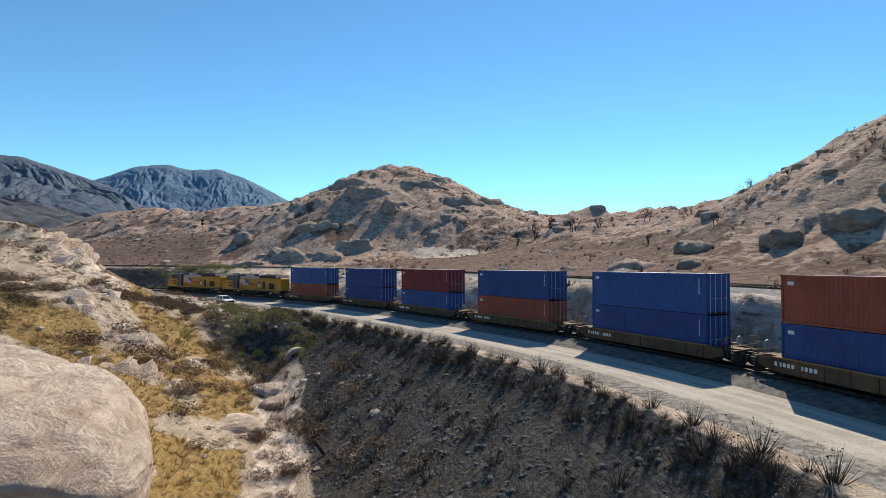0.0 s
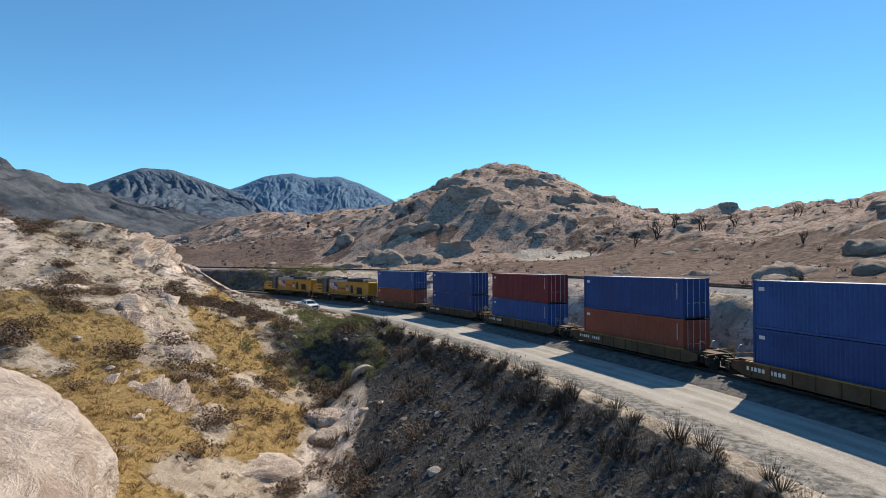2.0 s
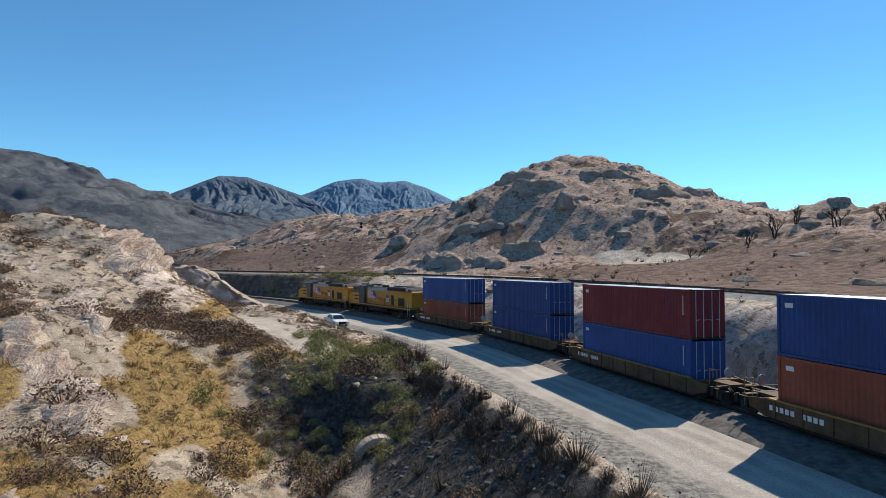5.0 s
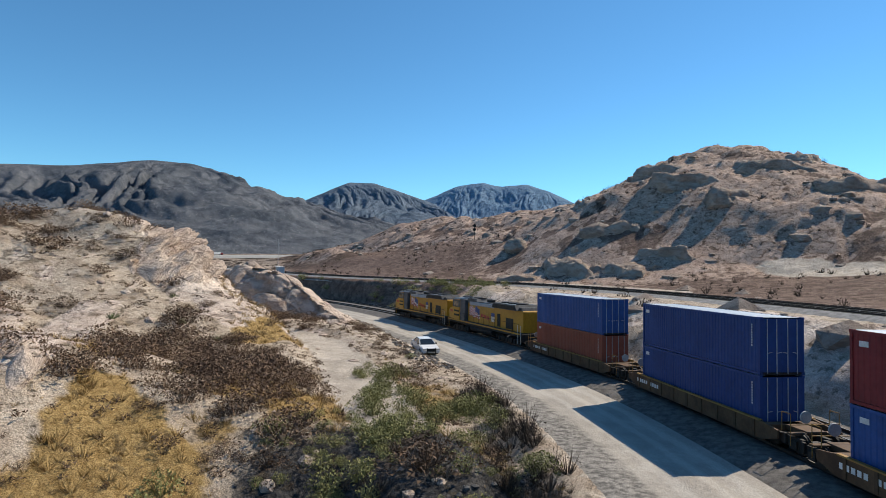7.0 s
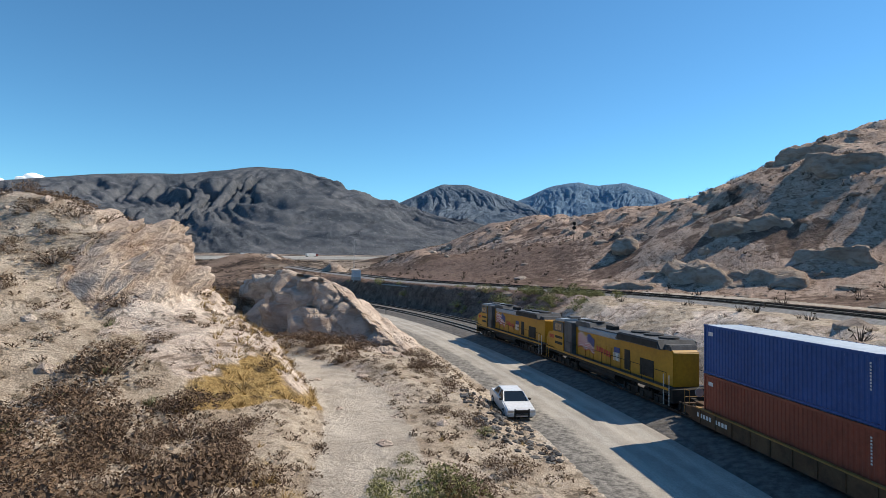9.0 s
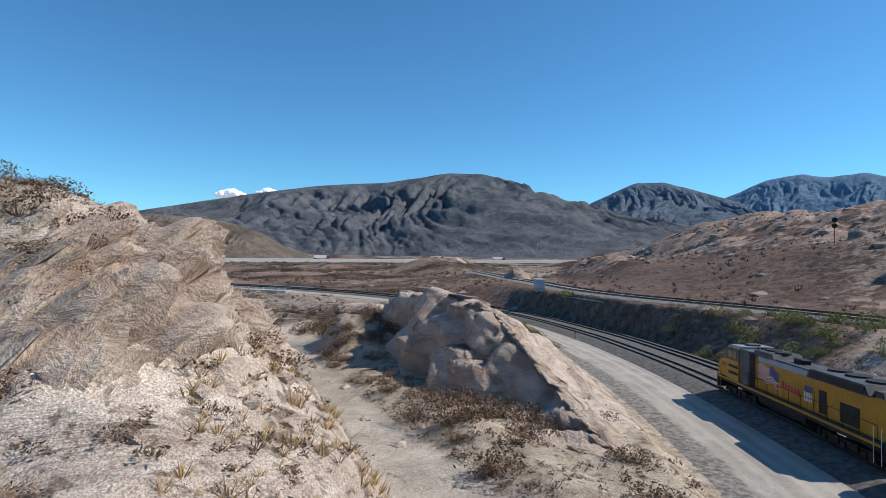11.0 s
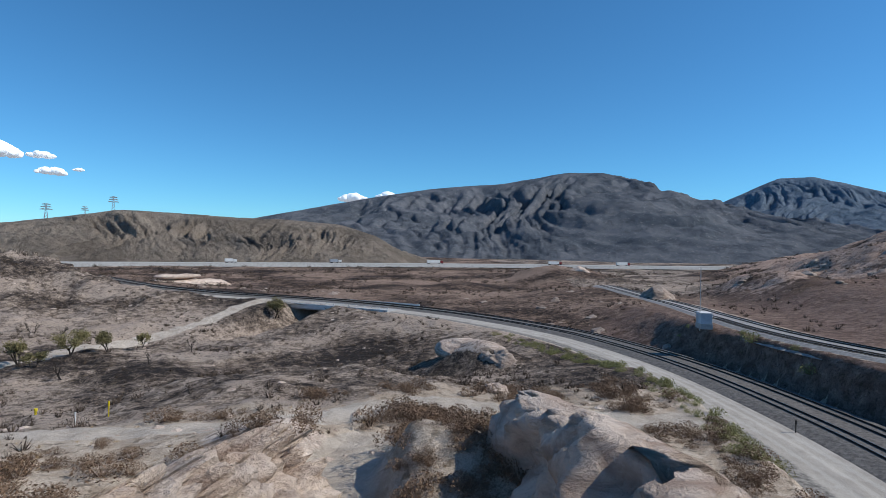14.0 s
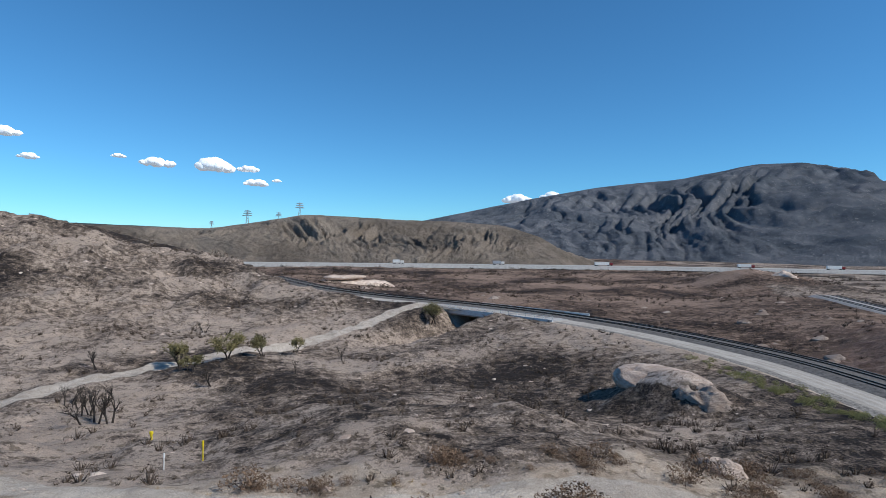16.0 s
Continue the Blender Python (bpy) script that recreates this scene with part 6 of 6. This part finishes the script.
# burnt brush on the embankment's crest and slope
x, y = field(9000, -28, 26, 5, 92, lambda x, y, z: ((z[5] < -1.4) * (z[5] > -4.2) * 0.9 + (z[5] < -5) * (z[5] > -15) * 0.12) * (y > 18))
order = np.argsort(np.hypot(x - 2, y - 52))
x, y = x[order], y[order]
singles("burnt_shrub", "scorched upright shrub on the embankment crest", "shrub", "burnt shrubs on the embankment", T_CHAR, x[:200], y[:200], sizes_of(200, 0.5, 1.4), CHAR)
stuff("burnt_brush", "scorched twiggy brush along the embankment", "shrubs", T_CHAR, x[200:], y[200:], sizes_of(len(x) - 200, 0.4, 1.3), CHAR)
# stones on the burnt slope
x, y = field(15000, -20, 26, 5, 90, lambda x, y, z: (z[5] < -2.5) * (z[5] > -20) * 0.75 * (z[7] > 0.3))
ASHEN = surface("ashen_stone", (0.045, 0.043, 0.042), (0.17, 0.165, 0.16), 0.6, 0.95, 0.01, world_space=True)
stuff("slope_stones", "loose sooty stones on the embankment slope", "stones", T_STONE, x, y, sizes_of(len(x), 0.05, 0.24), ASHEN)
x, y = field(2600, -112, -4, 20, 116, lambda x, y, z: (z[5] < -3) * (0.25 + 0.6 * z[1]))
stuff("hillside_stones", "loose pale stones on the hillside", "stones", T_STONE, x, y, sizes_of(len(x), 0.08, 0.6), SANDSTONE, sink=0.2)
x, y = field(700, -44, -33, 97, 104.5, lambda x, y, z: (z[5] < -0.8) * (z[5] > -4.5) * 0.7)
stuff("rubble", "dark rubble on the road shoulder below the car", "stones", T_STONE, x, y, sizes_of(len(x), 0.08, 0.3), ASHEN)
# green shrubs by the road and on the bank
x, y = field(900, -38, -16, 76, 98, lambda x, y, z: (z[5] < -2.0) * (z[5] > -10.5) * smooth(-0.1, 0.25, fbm(x, y + 80, 8, 2)) * 0.45)
singles("green_shrub", "yellow-green rabbitbrush beside the road", "shrub", "green shrubs by the road", T_SAGE, x, y, sizes_of(len(x), 0.5, 1.35), SAGE)
x, y = field(2400, -175, -90, 130, 165, lambda x, y, z: (z[5] < -1.8) * (z[5] > -6.5) * 0.5)
stuff("roadside_shrubs", "low olive shrubs along the road's edge", "shrubs", T_SAGE[:2], x, y, sizes_of(len(x), 0.4, 1.1), SAGE)
x, y = field(2600, -150, -55, 140, 195, lambda x, y, z: (z[5] > 19.5) * (z[6] < -5.5) * 0.5 * smooth(-0.25, 0.2, fbm(x, y, 12, 2)))
stuff("bank_shrubs", "green and yellow shrubs on the bank between the tracks", "shrubs", T_SAGE[:2], x, y, sizes_of(len(x), 0.6, 2.0), SAGE)
# burnt flats and far hills
x, y = field(15000, -330, -100, -60, 150, lambda x, y, z: (z[5] < -2) * (z[4] < 0.3) * (0.08 + 0.6 * clumpy(x, y, 20, -0.05)))
stuff("burnt_flat_brush", "charred brush stubble over the burnt flats", "shrubs", T_CHAR_LOW, x, y, sizes_of(len(x), 0.35, 1.3), CHAR)
x, y = field(11000, -330, 170, 60, 330, lambda x, y, z: (z[5] > 20) * (np.abs(z[6]) > 7) * (0.1 + 0.5 * clumpy(x, y, 26, -0.1)))
stuff("far_hill_brush", "scorched brush over the far hillsides", "shrubs", T_CHAR_LOW, x, y, sizes_of(len(x), 0.5, 1.7), CHAR)
x, y = field(7000, -330, 170, 60, 330, lambda x, y, z: (z[5] > 19) * (np.abs(z[6]) > 6.5) * (0.08 + 0.7 * z[1]))
stuff("far_hill_stones", "weathered stones over the far hillsides", "stones", T_STONE, x, y, 0.3 + 2.6 * NP.random_sample(len(x)) ** 4, SCORCHED, (0.6, 1.1), 0.25)
x, y = field(3200, -330, -100, -60, 150, lambda x, y, z: (z[5] < -2) * 0.3)
stuff("flat_stones", "pale stones on the burnt flats", "stones", T_STONE, x, y, 0.12 + 0.9 * NP.random_sample(len(x)) ** 4, SANDSTONE, (0.6, 1.0), 0.25)
# valley scrub far off
x, y = field(5000, -640, -300, -150, 480, lambda x, y, z: 0.5 * (np.abs(z[5]) > 20) * clumpy(x, y, 60, -0.2))
stuff("valley_scrub", "dark scrub over the valley floor", "shrubs", T_BRUSH_LOW, x, y, sizes_of(len(x), 0.8, 2.8), CHAR)
# yuccas
for i, (px_, py_) in enumerate(((-49.0, 80.5), (-50.5, 83.0), (-46.0, 78.0), (-54.0, 84.5), (-47.5, 84.0), (-52.0, 78.0))):
    singles("yucca", "spiky green yucca rosette on the slope", "plant", "yuccas on the slope", T_YUCCA, np.array([px_]), np.array([py_]), np.array([0.75 + 0.1 * (i % 3)]), YUCCA)


# ---- trees ----
def tree(name, label, x, y, h, seed, bark, leaf_mat=None, leaves=0, stems=1):
    rnd = random.Random(seed)
    bm = bmesh.new()
    tips = []

    def grow(a, way, length, r, depth):
        b = a + way * length
        tube(bm, a, b, r, 6 if depth < 2 else 4, r * 0.62)
        tips.append(b)
        if depth < 4:
            for _ in range(3 if depth < 3 else 2):
                turn = Vector((rnd.uniform(-1, 1), rnd.uniform(-1, 1), rnd.uniform(-0.2, 0.7)))
                grow(b - way * length * rnd.uniform(0, 0.35), (way + turn * 0.75).normalized(), length * rnd.uniform(0.55, 0.8), r * 0.55, depth + 1)
    for s in range(stems):
        lean = Vector((rnd.uniform(-0.5, 0.5), rnd.uniform(-0.5, 0.5), 1)).normalized()
        grow(Vector((rnd.uniform(-0.3, 0.3) * stems, rnd.uniform(-0.3, 0.3) * stems, -0.3)), lean, h * 0.34, h * 0.026, 0)
    t = thing(name, label, "tree", pose(x, y, at_ground(x, y)), "trees of the burnt flat")
    part("trunk", from_bm("trunk", bm, bark), t, "bare dark trunk and limbs")
    if leaves:
        tris = []
        for _ in range(leaves):
            c = np.array(rnd.choice(tips)[:]) + np.array([rnd.gauss(0, h * 0.05) for _ in range(3)])
            d1, d2 = np.array([rnd.uniform(-1, 1) for _ in range(3)]), np.array([rnd.uniform(-1, 1) for _ in range(3)])
            tris += [c, c + d1 * 0.26, c + d2 * 0.26]
        part("crown", tri_mesh("crown", np.array(tris), leaf_mat), t, "thin olive crown")
    return t


for i, (x, y, h, n, stems) in enumerate(((-186, 69, 6.5, 2600, 2), (-190, 74, 5.0, 1600, 2), (-182, 62, 5.5, 2200, 3), (-176, 66, 4.0, 1200, 2), (-198, 80, 4.5, 1000, 2), (-238, 110, 7.0, 3200, 3), (-120, 70, 3.0, 500, 2))):
    tree("willow_tree", "half-scorched willow with thin olive leaves", x, y, h, 40 + i, BARK, GREEN_TREE, n, stems)
for i, (x, y, h, stems) in enumerate(((-148, 66, 6.0, 5), (-152, 62, 4.5, 3), (-170, 72, 4.5, 2), (-176, 84, 4.0, 1), (-160, 55, 4.0, 3), (-180, 48, 5.0, 2), (-190, 90, 4.5, 1), (-206, 62, 4.5, 2), (-215, 54, 4.0, 2))):
    tree("burnt_tree", "leafless fire-blackened tree on the burnt flat", x, y, h, 60 + i, BARK, None, 0, stems)
for i, (x, y, h) in enumerate(((30, 184, 7.5), (36, 190, 6.0), (24, 178, 5.0), (42, 182, 6.5), (12, 175, 4.5), (50, 178, 5.0), (62, 172, 4.5), (70, 160, 4.0), (58, 120, 3.5), (48, 134, 4.0), (76, 140, 3.5))):
    tree("burnt_tree", "leafless fire-blackened tree below the far hill", x, y, h, 80 + i, BARK, None, 0, 3)
stump = thing("charred_stump", "short charred stump leaning on the burnt slope", "stump", pose(-8.5, 42.0, at_ground(-8.5, 42.0), 0, -35, 20))
bm = bmesh.new()
tube(bm, (0, 0, -0.3), (0, 0, 1.5), 0.17, 9, 0.13)
part("trunk", from_bm("trunk", bm, BARK), stump)
